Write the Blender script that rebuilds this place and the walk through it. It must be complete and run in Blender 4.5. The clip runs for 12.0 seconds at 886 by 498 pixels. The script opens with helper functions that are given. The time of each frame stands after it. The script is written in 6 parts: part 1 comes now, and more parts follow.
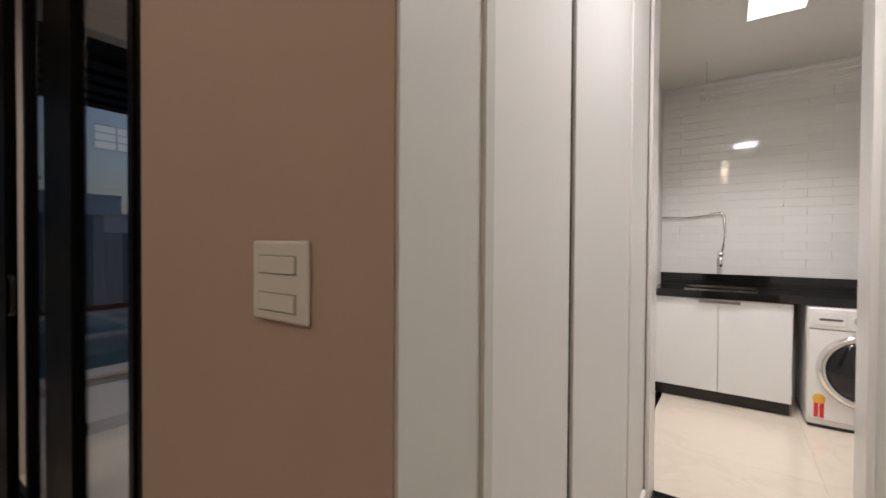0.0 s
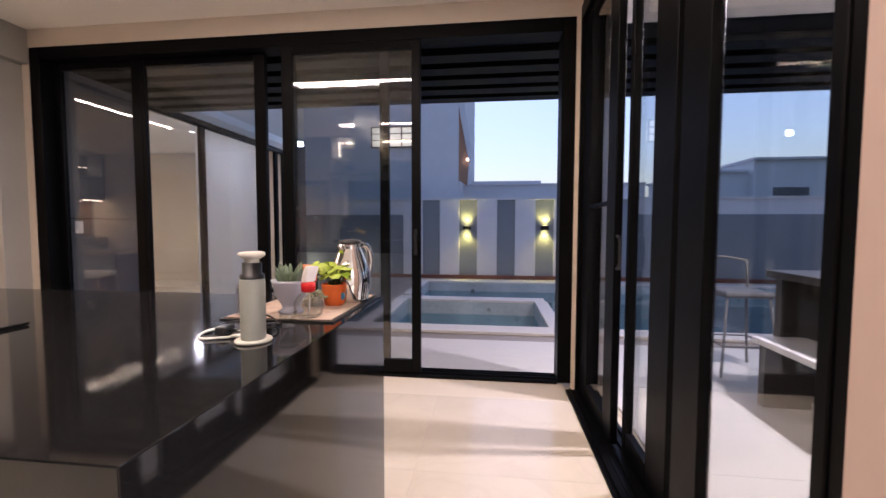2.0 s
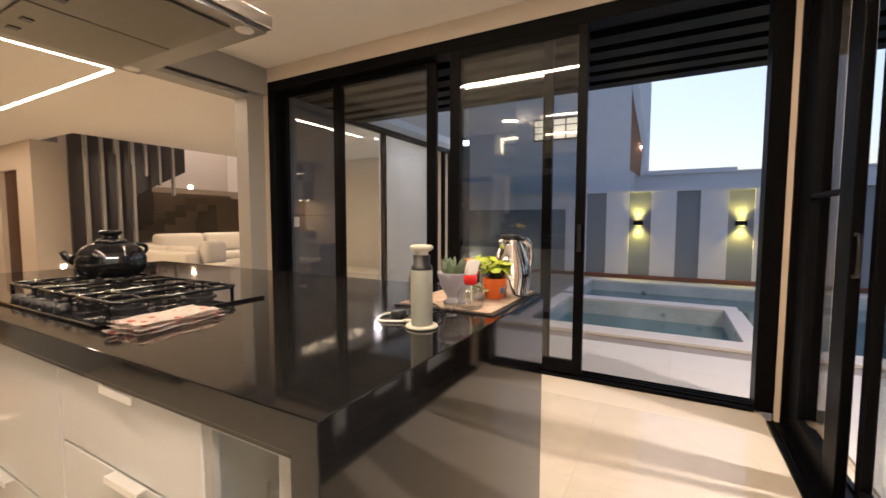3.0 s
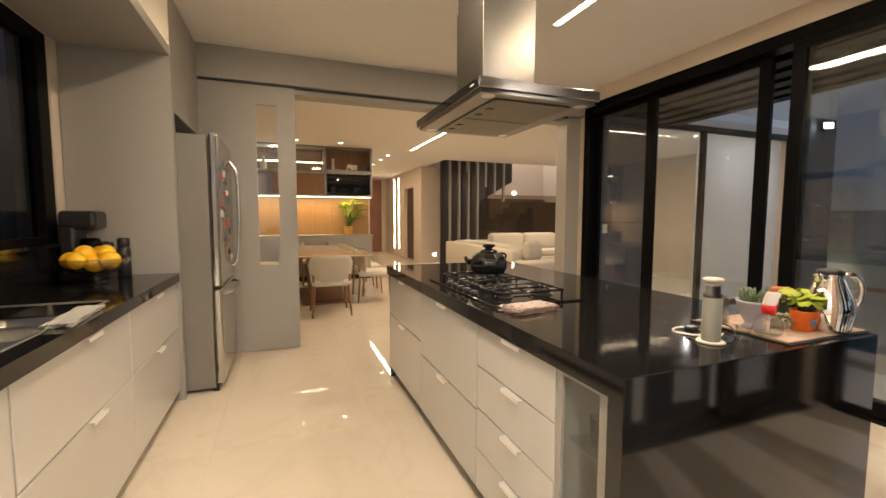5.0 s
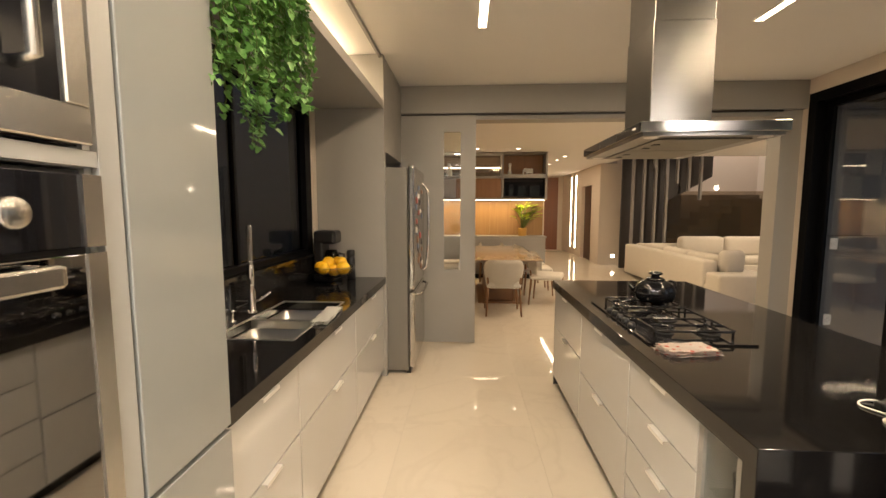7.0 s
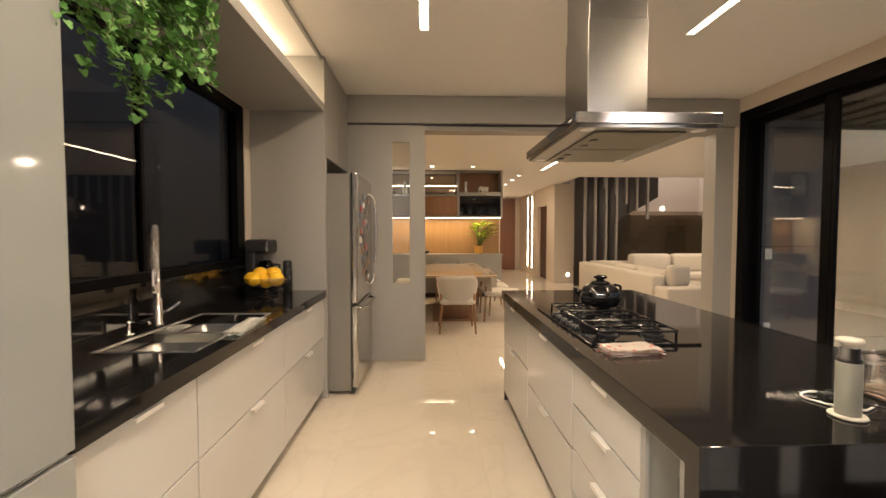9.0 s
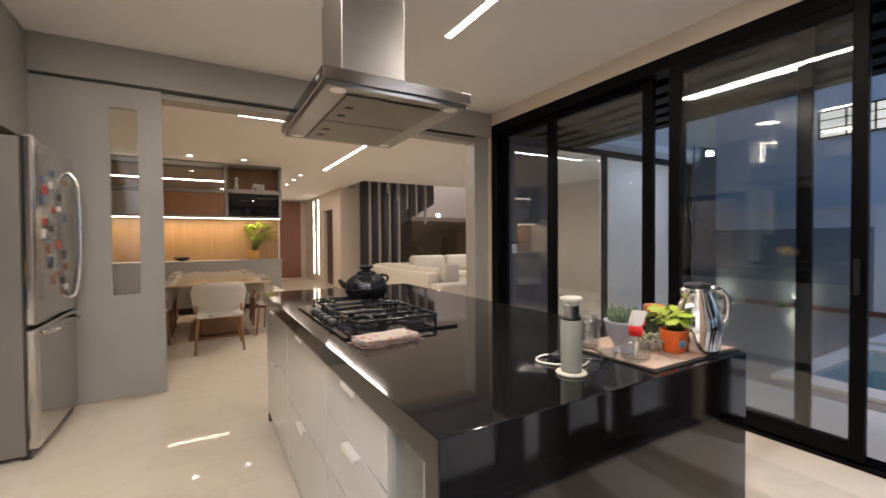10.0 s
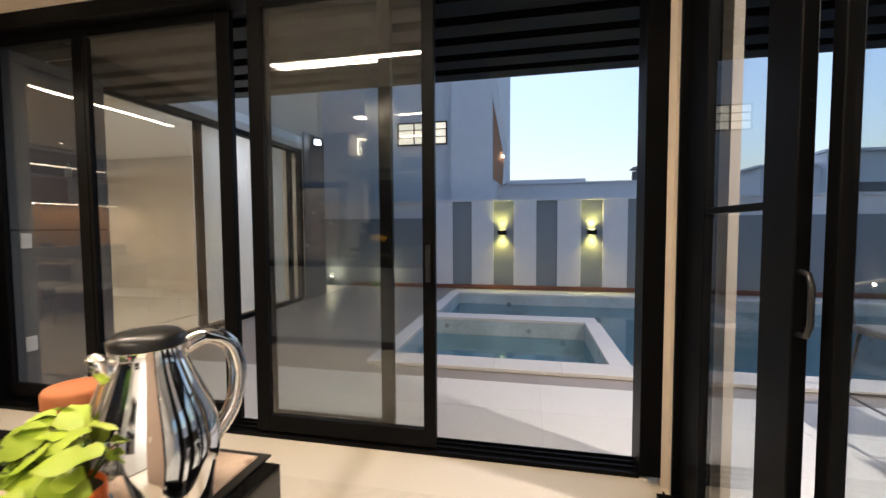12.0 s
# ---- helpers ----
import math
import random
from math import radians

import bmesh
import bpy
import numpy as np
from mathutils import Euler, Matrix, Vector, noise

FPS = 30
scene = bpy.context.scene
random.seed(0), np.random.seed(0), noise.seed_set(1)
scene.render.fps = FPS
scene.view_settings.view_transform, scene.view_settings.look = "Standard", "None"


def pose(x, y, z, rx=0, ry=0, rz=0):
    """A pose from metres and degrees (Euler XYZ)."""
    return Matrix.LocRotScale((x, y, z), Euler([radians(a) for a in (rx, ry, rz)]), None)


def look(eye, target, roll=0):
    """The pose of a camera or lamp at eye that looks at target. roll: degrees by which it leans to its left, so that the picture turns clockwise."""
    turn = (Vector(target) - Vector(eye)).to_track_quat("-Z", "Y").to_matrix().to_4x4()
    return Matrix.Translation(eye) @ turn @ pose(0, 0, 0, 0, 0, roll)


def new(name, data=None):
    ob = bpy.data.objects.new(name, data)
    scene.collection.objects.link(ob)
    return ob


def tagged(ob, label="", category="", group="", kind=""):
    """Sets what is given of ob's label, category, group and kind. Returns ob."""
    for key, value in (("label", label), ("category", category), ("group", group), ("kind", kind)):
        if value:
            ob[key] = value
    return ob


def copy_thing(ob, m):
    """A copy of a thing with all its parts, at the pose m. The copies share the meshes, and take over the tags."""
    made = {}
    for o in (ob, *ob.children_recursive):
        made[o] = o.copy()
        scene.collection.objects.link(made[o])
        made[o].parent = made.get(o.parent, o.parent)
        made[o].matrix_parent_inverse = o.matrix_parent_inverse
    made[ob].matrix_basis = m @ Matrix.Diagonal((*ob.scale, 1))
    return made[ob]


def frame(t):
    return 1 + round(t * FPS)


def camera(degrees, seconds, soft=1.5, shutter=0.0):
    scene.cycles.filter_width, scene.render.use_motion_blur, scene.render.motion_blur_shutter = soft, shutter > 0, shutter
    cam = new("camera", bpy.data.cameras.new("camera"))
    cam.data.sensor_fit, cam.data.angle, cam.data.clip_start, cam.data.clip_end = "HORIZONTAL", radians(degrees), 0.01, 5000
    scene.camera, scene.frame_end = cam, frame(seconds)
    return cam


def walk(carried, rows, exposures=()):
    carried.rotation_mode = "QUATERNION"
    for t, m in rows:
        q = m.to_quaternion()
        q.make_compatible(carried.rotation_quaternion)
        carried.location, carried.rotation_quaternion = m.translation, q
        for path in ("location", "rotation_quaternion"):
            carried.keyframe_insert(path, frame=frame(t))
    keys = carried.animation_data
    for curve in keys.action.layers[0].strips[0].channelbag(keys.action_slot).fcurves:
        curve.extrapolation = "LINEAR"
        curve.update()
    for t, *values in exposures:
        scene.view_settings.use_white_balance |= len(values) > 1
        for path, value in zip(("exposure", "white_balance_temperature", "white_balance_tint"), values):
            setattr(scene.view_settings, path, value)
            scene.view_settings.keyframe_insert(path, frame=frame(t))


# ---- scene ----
cam = camera(93.9, 12.0, shutter=0.15)
PATH = [
    (0, (0.160, 0.300, 1.29), (-0.977, 1.945, 1.262), 0.35),
    (0.5, (0.135, 0.087, 1.245), (-1.361, 1.414, 1.198), 0.5),
    (1, (0.102, -0.001, 1.208), (-1.742, 0.772, 1.143), 0.3),
    (1.5, (-0.011, 0.025, 1.199), (-1.997, 0.247, 1.109), 0.4),
    (2, (-0.181, 0.071, 1.184), (-2.163, -0.169, 1.075), 0.1),
    (2.5, (-0.247, 0.063, 1.165), (-2.143, -0.56, 1.041), 0.1),
    (3, (-0.19, 0.065, 1.185), (-1.939, -0.896, 1.05), 0.1),
    (3.5, (-0.067, 0.123, 1.229), (-1.615, -1.136, 1.09), -0.1),
    (5.5, (0.209, 0.519, 1.356), (-0.222, -1.426, 1.184), 0.2),
    (6, (0.208, 0.599, 1.422), (0.01, -1.382, 1.232), 0.1),
    (6.5, (0.19, 0.663, 1.491), (0.166, -1.328, 1.296), 0.1),
    (7, (0.169, 0.707, 1.528), (0.281, -1.281, 1.336), 0.0),
    (9, (0.029, 0.55, 1.397), (-0.039, -1.447, 1.32), 0.0),
    (9.5, (-0.05, 0.424, 1.321), (-0.538, -1.515, 1.275), 0.0),
    (10, (-0.217, 0.304, 1.275), (-1.219, -1.426, 1.236), -0.4),
    (10.5, (-0.46, 0.202, 1.261), (-1.902, -1.182, 1.22), -0.5),
    (11, (-0.675, 0.121, 1.261), (-2.417, -0.861, 1.202), -0.5),
    (11.5, (-0.902, 0.041, 1.266), (-2.797, -0.595, 1.188), -0.4),
    (12, (-1.165, 0.011, 1.255), (-3.12, -0.396, 1.152), -0.3),
]
EXPOSURE = [(0, -1.9, 6050, 20), (0.5, -1.15, 6000, 22), (1, -0.75, 5900, 36), (1.5, -0.25, 5750, 35), (2.0, 0.0, 5600, 29), (2.5, 0.12, 6000, 20), (3.5, 0.05, 6450, 20), (5.5, -0.08, 6600, 15), (7, -0.15, 6600, 15), (9, -0.1, 6400, 17), (9.5, -0.05, 6050, 18), (10, -0.15, 5350, 16), (10.5, -0.2, 5050, 16), (11, 0.0, 5500, 16), (12, 0.15, 5900, 14)]
walk(cam, [(t, look(eye, target, roll)) for t, eye, target, roll in PATH], EXPOSURE)

# ---- world and lamps ----
world = bpy.data.worlds.new("dusk_sky")
scene.world = world
world.use_nodes = True
wt = world.node_tree
sky = wt.nodes.new("ShaderNodeTexSky")
sky.sky_type = "NISHITA"
sky.sun_disc = False
sky.sun_elevation = radians(59)
sky.sun_rotation = radians(258)
sky.air_density = 1.5
sky.ozone_density = 3.0
sky.dust_density = 2.0
wt.links.new(sky.outputs[0], wt.nodes["Background"].inputs[0])
wt.nodes["Background"].inputs[1].default_value = 0.15

WARM = (1.0, 0.80, 0.54)
NEUTRAL = (1.0, 0.96, 0.86)


def lamp(x, y, z, sx, sy, watts, colour=WARM, turn=(0, 0, 0)):
    """An area lamp that shines down, for a ceiling fitting or as added fill."""
    d = bpy.data.lights.new("lamp_light", "AREA")
    d.shape, d.size, d.size_y, d.energy, d.color = "RECTANGLE", sx, sy, watts, colour
    ob = new("lamp_light", d)
    ob.matrix_world = pose(x, y, z, *turn)
    return ob


lamp(0.06, -1.10, 2.835, 0.05, 2.7, 44)
lamp(-1.88, -1.10, 2.835, 0.05, 2.7, 52)
lamp(-2.40, -6.7, 2.735, 0.05, 3.2, 38)
lamp(-1.49, -5.05, 2.735, 1.74, 0.05, 24)
lamp(1.20, -1.6, 2.80, 0.03, 2.3, 17, (1.0, 0.76, 0.44))
lamp(0.39, 3.62, 2.785, 0.3, 0.3, 76, NEUTRAL).data.spread = radians(118)
lamp(0.35, 1.55, 2.835, 0.25, 0.25, 74, NEUTRAL)
# fill added over the sofa; the living room's own fittings are unknown
lamp(-5.9, -7.6, 2.735, 0.08, 0.08, 48)
# fill added behind the curtain to brighten it, no such lamp is known
lamp(-6.6, -4.90, 2.735, 0.08, 0.08, 20, (1.0, 0.95, 0.9))
# fill added high above the stairs to whiten the upper wall, no fitting
lamp(-6.6, -11.3, 5.55, 0.8, 0.8, 110, (1.0, 0.93, 0.85))
# ---- materials ----
def material(name, base, rough=0.5, metal=0.0, grain=0.0, scale=20.0, bump=0.0, alpha=1.0, coat=0.0, spots=None, patch=0.0, stretch=(1, 1, 1), piece=0.0, spec=0.5):
    """A surface with two scales of variation: grain (fine) and patch (broad), and a fine relief."""
    m = bpy.data.materials.new(name)
    m.use_nodes = True
    t = m.node_tree
    p = t.nodes["Principled BSDF"]
    p.inputs["Base Color"].default_value = (*base, 1)
    p.inputs["Roughness"].default_value = rough
    p.inputs["Metallic"].default_value = metal
    p.inputs["Coat Weight"].default_value = coat
    p.inputs["Coat Roughness"].default_value = 0.05
    p.inputs["Specular IOR Level"].default_value = spec
    if not (grain or patch or bump or spots or piece):
        return m
    tc = t.nodes.new("ShaderNodeTexCoord")
    mp = t.nodes.new("ShaderNodeMapping")
    mp.inputs["Scale"].default_value = stretch
    t.links.new(tc.outputs["Object"], mp.inputs[0])

    def tex(s, detail):
        n = t.nodes.new("ShaderNodeTexNoise")
        n.inputs["Scale"].default_value, n.inputs["Detail"].default_value = s, detail
        t.links.new(mp.outputs[0], n.inputs["Vector"])
        return n.outputs["Fac"]

    def maths(op, a, b):
        n = t.nodes.new("ShaderNodeMath")
        n.operation = op
        for k, v in enumerate((a, b)):
            if isinstance(v, (int, float)):
                n.inputs[k].default_value = v
            else:
                t.links.new(v, n.inputs[k])
        return n.outputs[0]

    fine, broad = tex(scale, 6), tex(scale / 9, 3)
    value = maths("ADD", maths("MULTIPLY", maths("SUBTRACT", fine, 0.5), 2 * grain), maths("MULTIPLY", maths("SUBTRACT", broad, 0.5), 2 * patch))
    if piece:
        info = t.nodes.new("ShaderNodeObjectInfo")
        value = maths("ADD", value, maths("MULTIPLY", maths("SUBTRACT", info.outputs["Random"], 0.5), 2 * piece))
    value = maths("ADD", value, 1.0)
    hsv = t.nodes.new("ShaderNodeHueSaturation")
    hsv.inputs["Color"].default_value = (*base, 1)
    t.links.new(value, hsv.inputs["Value"])
    colour = hsv.outputs[0]
    if spots:
        v = t.nodes.new("ShaderNodeTexVoronoi")
        v.inputs["Scale"].default_value = spots[0]
        t.links.new(mp.outputs[0], v.inputs["Vector"])
        ramp = t.nodes.new("ShaderNodeValToRGB")
        ramp.color_ramp.elements[0].position, ramp.color_ramp.elements[1].position = spots[1], spots[1] + 0.08
        ramp.color_ramp.elements[0].color, ramp.color_ramp.elements[1].color = (1, 1, 1, 1), (0, 0, 0, 1)
        t.links.new(v.outputs["Distance"], ramp.inputs[0])
        mix = t.nodes.new("ShaderNodeMix")
        mix.data_type = "RGBA"
        t.links.new(ramp.outputs[0], mix.inputs["Factor"])
        t.links.new(colour, mix.inputs["A"])
        mix.inputs["B"].default_value = (*spots[2], 1)
        colour = mix.outputs["Result"]
    t.links.new(colour, p.inputs["Base Color"])
    t.links.new(maths("ADD", maths("MULTIPLY", maths("SUBTRACT", broad, 0.5), 0.25 * rough), rough), p.inputs["Roughness"])
    if bump:
        b = t.nodes.new("ShaderNodeBump")
        b.inputs["Strength"].default_value, b.inputs["Distance"].default_value = bump, 0.002
        t.links.new(fine, b.inputs["Height"])
        t.links.new(b.outputs[0], p.inputs["Normal"])
    return m


def marble(name, base, vein, rough, scale=1.2):
    """Polished stone with soft drifting veins, a little different on each slab."""
    m = material(name, base, rough, grain=0.02, patch=0.05, scale=14, piece=0.02)
    t = m.node_tree
    p = t.nodes["Principled BSDF"]
    old = p.inputs["Base Color"].links[0].from_socket
    geo = t.nodes.new("ShaderNodeNewGeometry")
    info = t.nodes.new("ShaderNodeObjectInfo")
    shift = t.nodes.new("ShaderNodeVectorMath")
    shift.operation = "MULTIPLY_ADD"
    shift.inputs[1].default_value = (1, 1, 1)
    t.links.new(geo.outputs["Position"], shift.inputs[0])
    t.links.new(info.outputs["Random"], shift.inputs[2])
    n = t.nodes.new("ShaderNodeTexNoise")
    n.inputs["Scale"].default_value, n.inputs["Detail"].default_value, n.inputs["Distortion"].default_value = scale, 8, 1.6
    t.links.new(shift.outputs[0], n.inputs["Vector"])
    ramp = t.nodes.new("ShaderNodeValToRGB")
    e = ramp.color_ramp.elements
    e[0].position, e[1].position = 0.46, 0.54
    e[0].color = e[1].color = (0, 0, 0, 1)
    mid = e.new(0.5)
    mid.color = (0.5, 0.5, 0.5, 1)
    t.links.new(n.outputs["Fac"], ramp.inputs[0])
    mix = t.nodes.new("ShaderNodeMix")
    mix.data_type = "RGBA"
    t.links.new(ramp.outputs[0], mix.inputs["Factor"])
    t.links.new(old, mix.inputs["A"])
    mix.inputs["B"].default_value = (*vein, 1)
    t.links.new(mix.outputs["Result"], p.inputs["Base Color"])
    return m


def wood(name, base, dark, rough=0.4, axis=2, scale=6.0):
    """Veneer with its grain along one axis."""
    s = [scale * 3, scale * 3, scale * 3]
    s[axis] = scale * 0.12
    m = material(name, base, rough, grain=0.10, patch=0.12, scale=7, bump=0.15, stretch=tuple(s), piece=0.05)
    t = m.node_tree
    p = t.nodes["Principled BSDF"]
    old = p.inputs["Base Color"].links[0].from_socket
    tc = t.nodes.new("ShaderNodeTexCoord")
    mp = t.nodes.new("ShaderNodeMapping")
    mp.inputs["Scale"].default_value = [v * 0.35 for v in s]
    t.links.new(tc.outputs["Object"], mp.inputs[0])
    n = t.nodes.new("ShaderNodeTexNoise")
    n.inputs["Scale"].default_value, n.inputs["Detail"].default_value, n.inputs["Distortion"].default_value = 3.0, 5, 0.8
    t.links.new(mp.outputs[0], n.inputs["Vector"])
    mix = t.nodes.new("ShaderNodeMix")
    mix.data_type = "RGBA"
    t.links.new(n.outputs["Fac"], mix.inputs["Factor"])
    t.links.new(old, mix.inputs["A"])
    mix.inputs["B"].default_value = (*dark, 1)
    t.links.new(mix.outputs["Result"], p.inputs["Base Color"])
    return m


def glass(name, tint=(1, 1, 1), ior=1.5, rough=0.0):
    """Clear pane: light passes, with the mirror image that the angle gives."""
    m = bpy.data.materials.new(name)
    m.use_nodes = True
    t = m.node_tree
    t.nodes.remove(t.nodes["Principled BSDF"])
    tr = t.nodes.new("ShaderNodeBsdfTransparent")
    tr.inputs[0].default_value = (*tint, 1)
    gl = t.nodes.new("ShaderNodeBsdfGlossy")
    gl.inputs["Roughness"].default_value = rough
    lw = t.nodes.new("ShaderNodeLayerWeight")
    lw.inputs["Blend"].default_value = 0.5
    power = t.nodes.new("ShaderNodeMath")
    power.operation = "POWER"
    power.inputs[1].default_value = 5.0
    t.links.new(lw.outputs["Facing"], power.inputs[0])
    fr = t.nodes.new("ShaderNodeMath")
    fr.operation = "MULTIPLY_ADD"
    f0 = ((ior - 1) / (ior + 1)) ** 2
    fr.inputs[1].default_value, fr.inputs[2].default_value = 1 - f0, f0
    t.links.new(power.outputs[0], fr.inputs[0])
    mix = t.nodes.new("ShaderNodeMixShader")
    t.links.new(fr.outputs[0], mix.inputs[0])
    t.links.new(tr.outputs[0], mix.inputs[1])
    t.links.new(gl.outputs[0], mix.inputs[2])
    t.links.new(mix.outputs[0], t.nodes["Material Output"].inputs[0])
    return m


def sheer(name, colour):
    """Thin cloth that both scatters light back and lets it through."""
    m = material(name, colour, 0.9, grain=0.04, patch=0.05, scale=120)
    t = m.node_tree
    thin = t.nodes.new("ShaderNodeBsdfTranslucent")
    thin.inputs[0].default_value = (*colour, 1)
    mix = t.nodes.new("ShaderNodeMixShader")
    mix.inputs[0].default_value = 0.45
    t.links.new(t.nodes["Principled BSDF"].outputs[0], mix.inputs[1])
    t.links.new(thin.outputs[0], mix.inputs[2])
    t.links.new(mix.outputs[0], t.nodes["Material Output"].inputs[0])
    return m


def glow(name, colour, strength):
    m = bpy.data.materials.new(name)
    m.use_nodes = True
    p = m.node_tree.nodes["Principled BSDF"]
    p.inputs["Base Color"].default_value = (0.8, 0.8, 0.8, 1)
    p.inputs["Emission Color"].default_value = (*colour, 1)
    p.inputs["Emission Strength"].default_value = strength
    return m


M_WALL = material("warm_grey_paint", (0.62, 0.54, 0.45), 0.7, grain=0.02, patch=0.03, scale=60, bump=0.08)
M_CEIL = material("white_ceiling_paint", (0.80, 0.77, 0.72), 0.8, grain=0.01, patch=0.02, scale=40, bump=0.03)
M_FLOOR = marble("polished_porcelain", (0.68, 0.605, 0.49), (0.62, 0.545, 0.435), 0.035)
M_PALE = material("pale_green_grey_paint", (0.62, 0.62, 0.57), 0.5, grain=0.02, patch=0.03, scale=40)
M_JAR = glass("thick_glass", (0.97, 0.97, 0.96), 2.6, 0.03)
M_CLEAR = glass("thin_table_glass", (0.97, 0.98, 0.97), 1.7, 0.01)
M_LACQ2 = material("grey_glass_lacquer", (0.28, 0.288, 0.278), 0.06, grain=0.01, patch=0.02, scale=20, coat=0.8)
M_GROUT = material("grout", (0.66, 0.585, 0.475), 0.8, grain=0.05, scale=80)
M_DECK = material("deck_tile", (0.62, 0.59, 0.54), 0.45, grain=0.05, patch=0.05, scale=30, bump=0.1, piece=0.03)
M_DECKB = material("brown_deck_tile", (0.27, 0.225, 0.185), 0.4, grain=0.10, patch=0.12, scale=24, bump=0.1, piece=0.06)
M_STONE = material("pale_pool_stone", (0.62, 0.58, 0.53), 0.6, grain=0.06, patch=0.05, scale=30, bump=0.15, piece=0.04)
M_ALU = material("black_aluminium", (0.003, 0.003, 0.0035), 0.42, grain=0.05, scale=80, patch=0.03, spec=0.08)
M_WALLN = material("rosy_beige_paint", (0.52, 0.395, 0.335), 0.7, grain=0.02, patch=0.03, scale=60, bump=0.08)
M_CANOPY = material("dark_canopy_paint", (0.016, 0.017, 0.020), 0.6, grain=0.03, patch=0.05, scale=40)
M_TINT = glass("tinted_guard_glass", (0.72, 0.68, 0.62))
M_GLASS = glass("clear_glass", (0.93, 0.95, 0.95))
M_PANE = glass("solar_control_glass", (0.90, 0.92, 0.92), 1.85)
M_DARKGLASS = glass("smoked_glass", (0.42, 0.41, 0.40), 1.55)
M_GRANITE = material("black_granite", (0.009, 0.0085, 0.0085), 0.06, grain=0.25, patch=0.1, scale=120, spots=(260, 0.12, (0.040, 0.037, 0.034)))
M_LACQ = material("grey_lacquer", (0.55, 0.54, 0.51), 0.15, grain=0.01, patch=0.02, scale=20, coat=0.35)
M_PANEL = material("grey_matt_panel", (0.33, 0.315, 0.285), 0.4, grain=0.02, patch=0.03, scale=25)
M_WHITE = material("white_laminate", (0.78, 0.77, 0.74), 0.46, grain=0.01, patch=0.02, scale=20)
M_TOE = material("dark_plinth", (0.02, 0.018, 0.016), 0.4, grain=0.05, scale=50)
M_STEEL = material("brushed_steel", (0.55, 0.53, 0.50), 0.18, metal=1.0, grain=0.05, patch=0.03, scale=30, stretch=(1, 1, 14))
M_CHROME = material("chrome", (0.8, 0.78, 0.76), 0.05, metal=1.0, grain=0.02, scale=30)
M_BLACK = material("black_plastic", (0.015, 0.015, 0.016), 0.3, grain=0.05, scale=80)
M_IRON = material("cast_iron", (0.012, 0.012, 0.012), 0.45, grain=0.1, scale=120, bump=0.3)
M_PLATE = material("white_plastic", (0.80, 0.77, 0.74), 0.3, grain=0.01, scale=60)
M_EXTW = material("pale_render", (0.66, 0.66, 0.68), 0.85, grain=0.04, patch=0.06, scale=40, bump=0.3)
M_EXTG = material("grey_render", (0.22, 0.24, 0.26), 0.85, grain=0.05, patch=0.06, scale=40, bump=0.3)
M_DGREY = material("dark_grey_paint", (0.10, 0.10, 0.105), 0.6, grain=0.03, patch=0.04, scale=40, bump=0.1)
M_LED = glow("led_strip", (1.0, 0.80, 0.52), 14.0)
M_LEDN = glow("led_strip_neutral", (1.0, 0.90, 0.75), 10.0)
M_WOOD = wood("walnut_veneer", (0.30, 0.155, 0.07), (0.20, 0.095, 0.04))
M_OAK = wood("golden_oak_veneer", (0.36, 0.21, 0.08), (0.23, 0.125, 0.045))
M_FABRIC = material("beige_linen", (0.60, 0.55, 0.47), 0.9, grain=0.10, patch=0.05, scale=160, bump=0.4)
M_TILE = material("white_glazed_tile", (0.80, 0.79, 0.75), 0.06, grain=0.01, patch=0.02, scale=12, piece=0.02)

M_SAGE = material("pale_sage_plastic", (0.33, 0.345, 0.30), 0.3, grain=0.02, scale=50)
M_DUCT = material("satin_duct_steel", (0.26, 0.255, 0.245), 0.30, metal=1.0, grain=0.04, patch=0.05, scale=30, stretch=(1, 1, 14))
M_SOAP = material("satin_white_plastic", (0.70, 0.68, 0.60), 0.35, grain=0.02, scale=50)
M_LAV = material("lavender_ceramic", (0.42, 0.42, 0.50), 0.35, grain=0.04, patch=0.03, scale=30)
M_ORANGE = material("orange_ceramic", (0.80, 0.16, 0.02), 0.3, grain=0.04, scale=30)
M_RED = material("red_plastic", (0.70, 0.02, 0.015), 0.3, grain=0.03, scale=30)
M_CLAY = material("terracotta", (0.50, 0.17, 0.06), 0.7, grain=0.08, patch=0.05, scale=40, bump=0.2)
M_SOIL = material("potting_soil", (0.06, 0.04, 0.025), 0.95, grain=0.3, scale=120, bump=0.8)
M_LIME = material("lime_leaf", (0.38, 0.50, 0.03), 0.5, grain=0.05, patch=0.12, scale=90, piece=0.15)
M_IVY = material("ivy_leaf", (0.10, 0.24, 0.05), 0.5, grain=0.15, patch=0.35, scale=30)
M_PULL = material("bright_anodised_pull", (0.82, 0.80, 0.75), 0.5, metal=0.5, grain=0.03, scale=60)
M_STEM = material("green_stem", (0.10, 0.14, 0.03), 0.6, grain=0.1, scale=60)
M_TRAY = material("woven_place_mat", (0.47, 0.36, 0.28), 0.7, grain=0.12, patch=0.55, scale=110, bump=0.4, spots=(22, 0.18, (0.36, 0.22, 0.16)))
M_TOWEL = material("white_red_cotton", (0.74, 0.66, 0.60), 0.95, grain=0.1, patch=0.1, scale=120, bump=0.5, spots=(28, 0.22, (0.62, 0.16, 0.12)))
M_CLOTH = material("white_cotton", (0.76, 0.75, 0.70), 0.95, grain=0.06, scale=150, bump=0.4)
M_FRUIT = material("orange_peel", (0.92, 0.53, 0.015), 0.45, grain=0.06, patch=0.08, scale=60, bump=0.4, piece=0.12)
M_SHEER = sheer("white_sheer", (0.88, 0.89, 0.90))
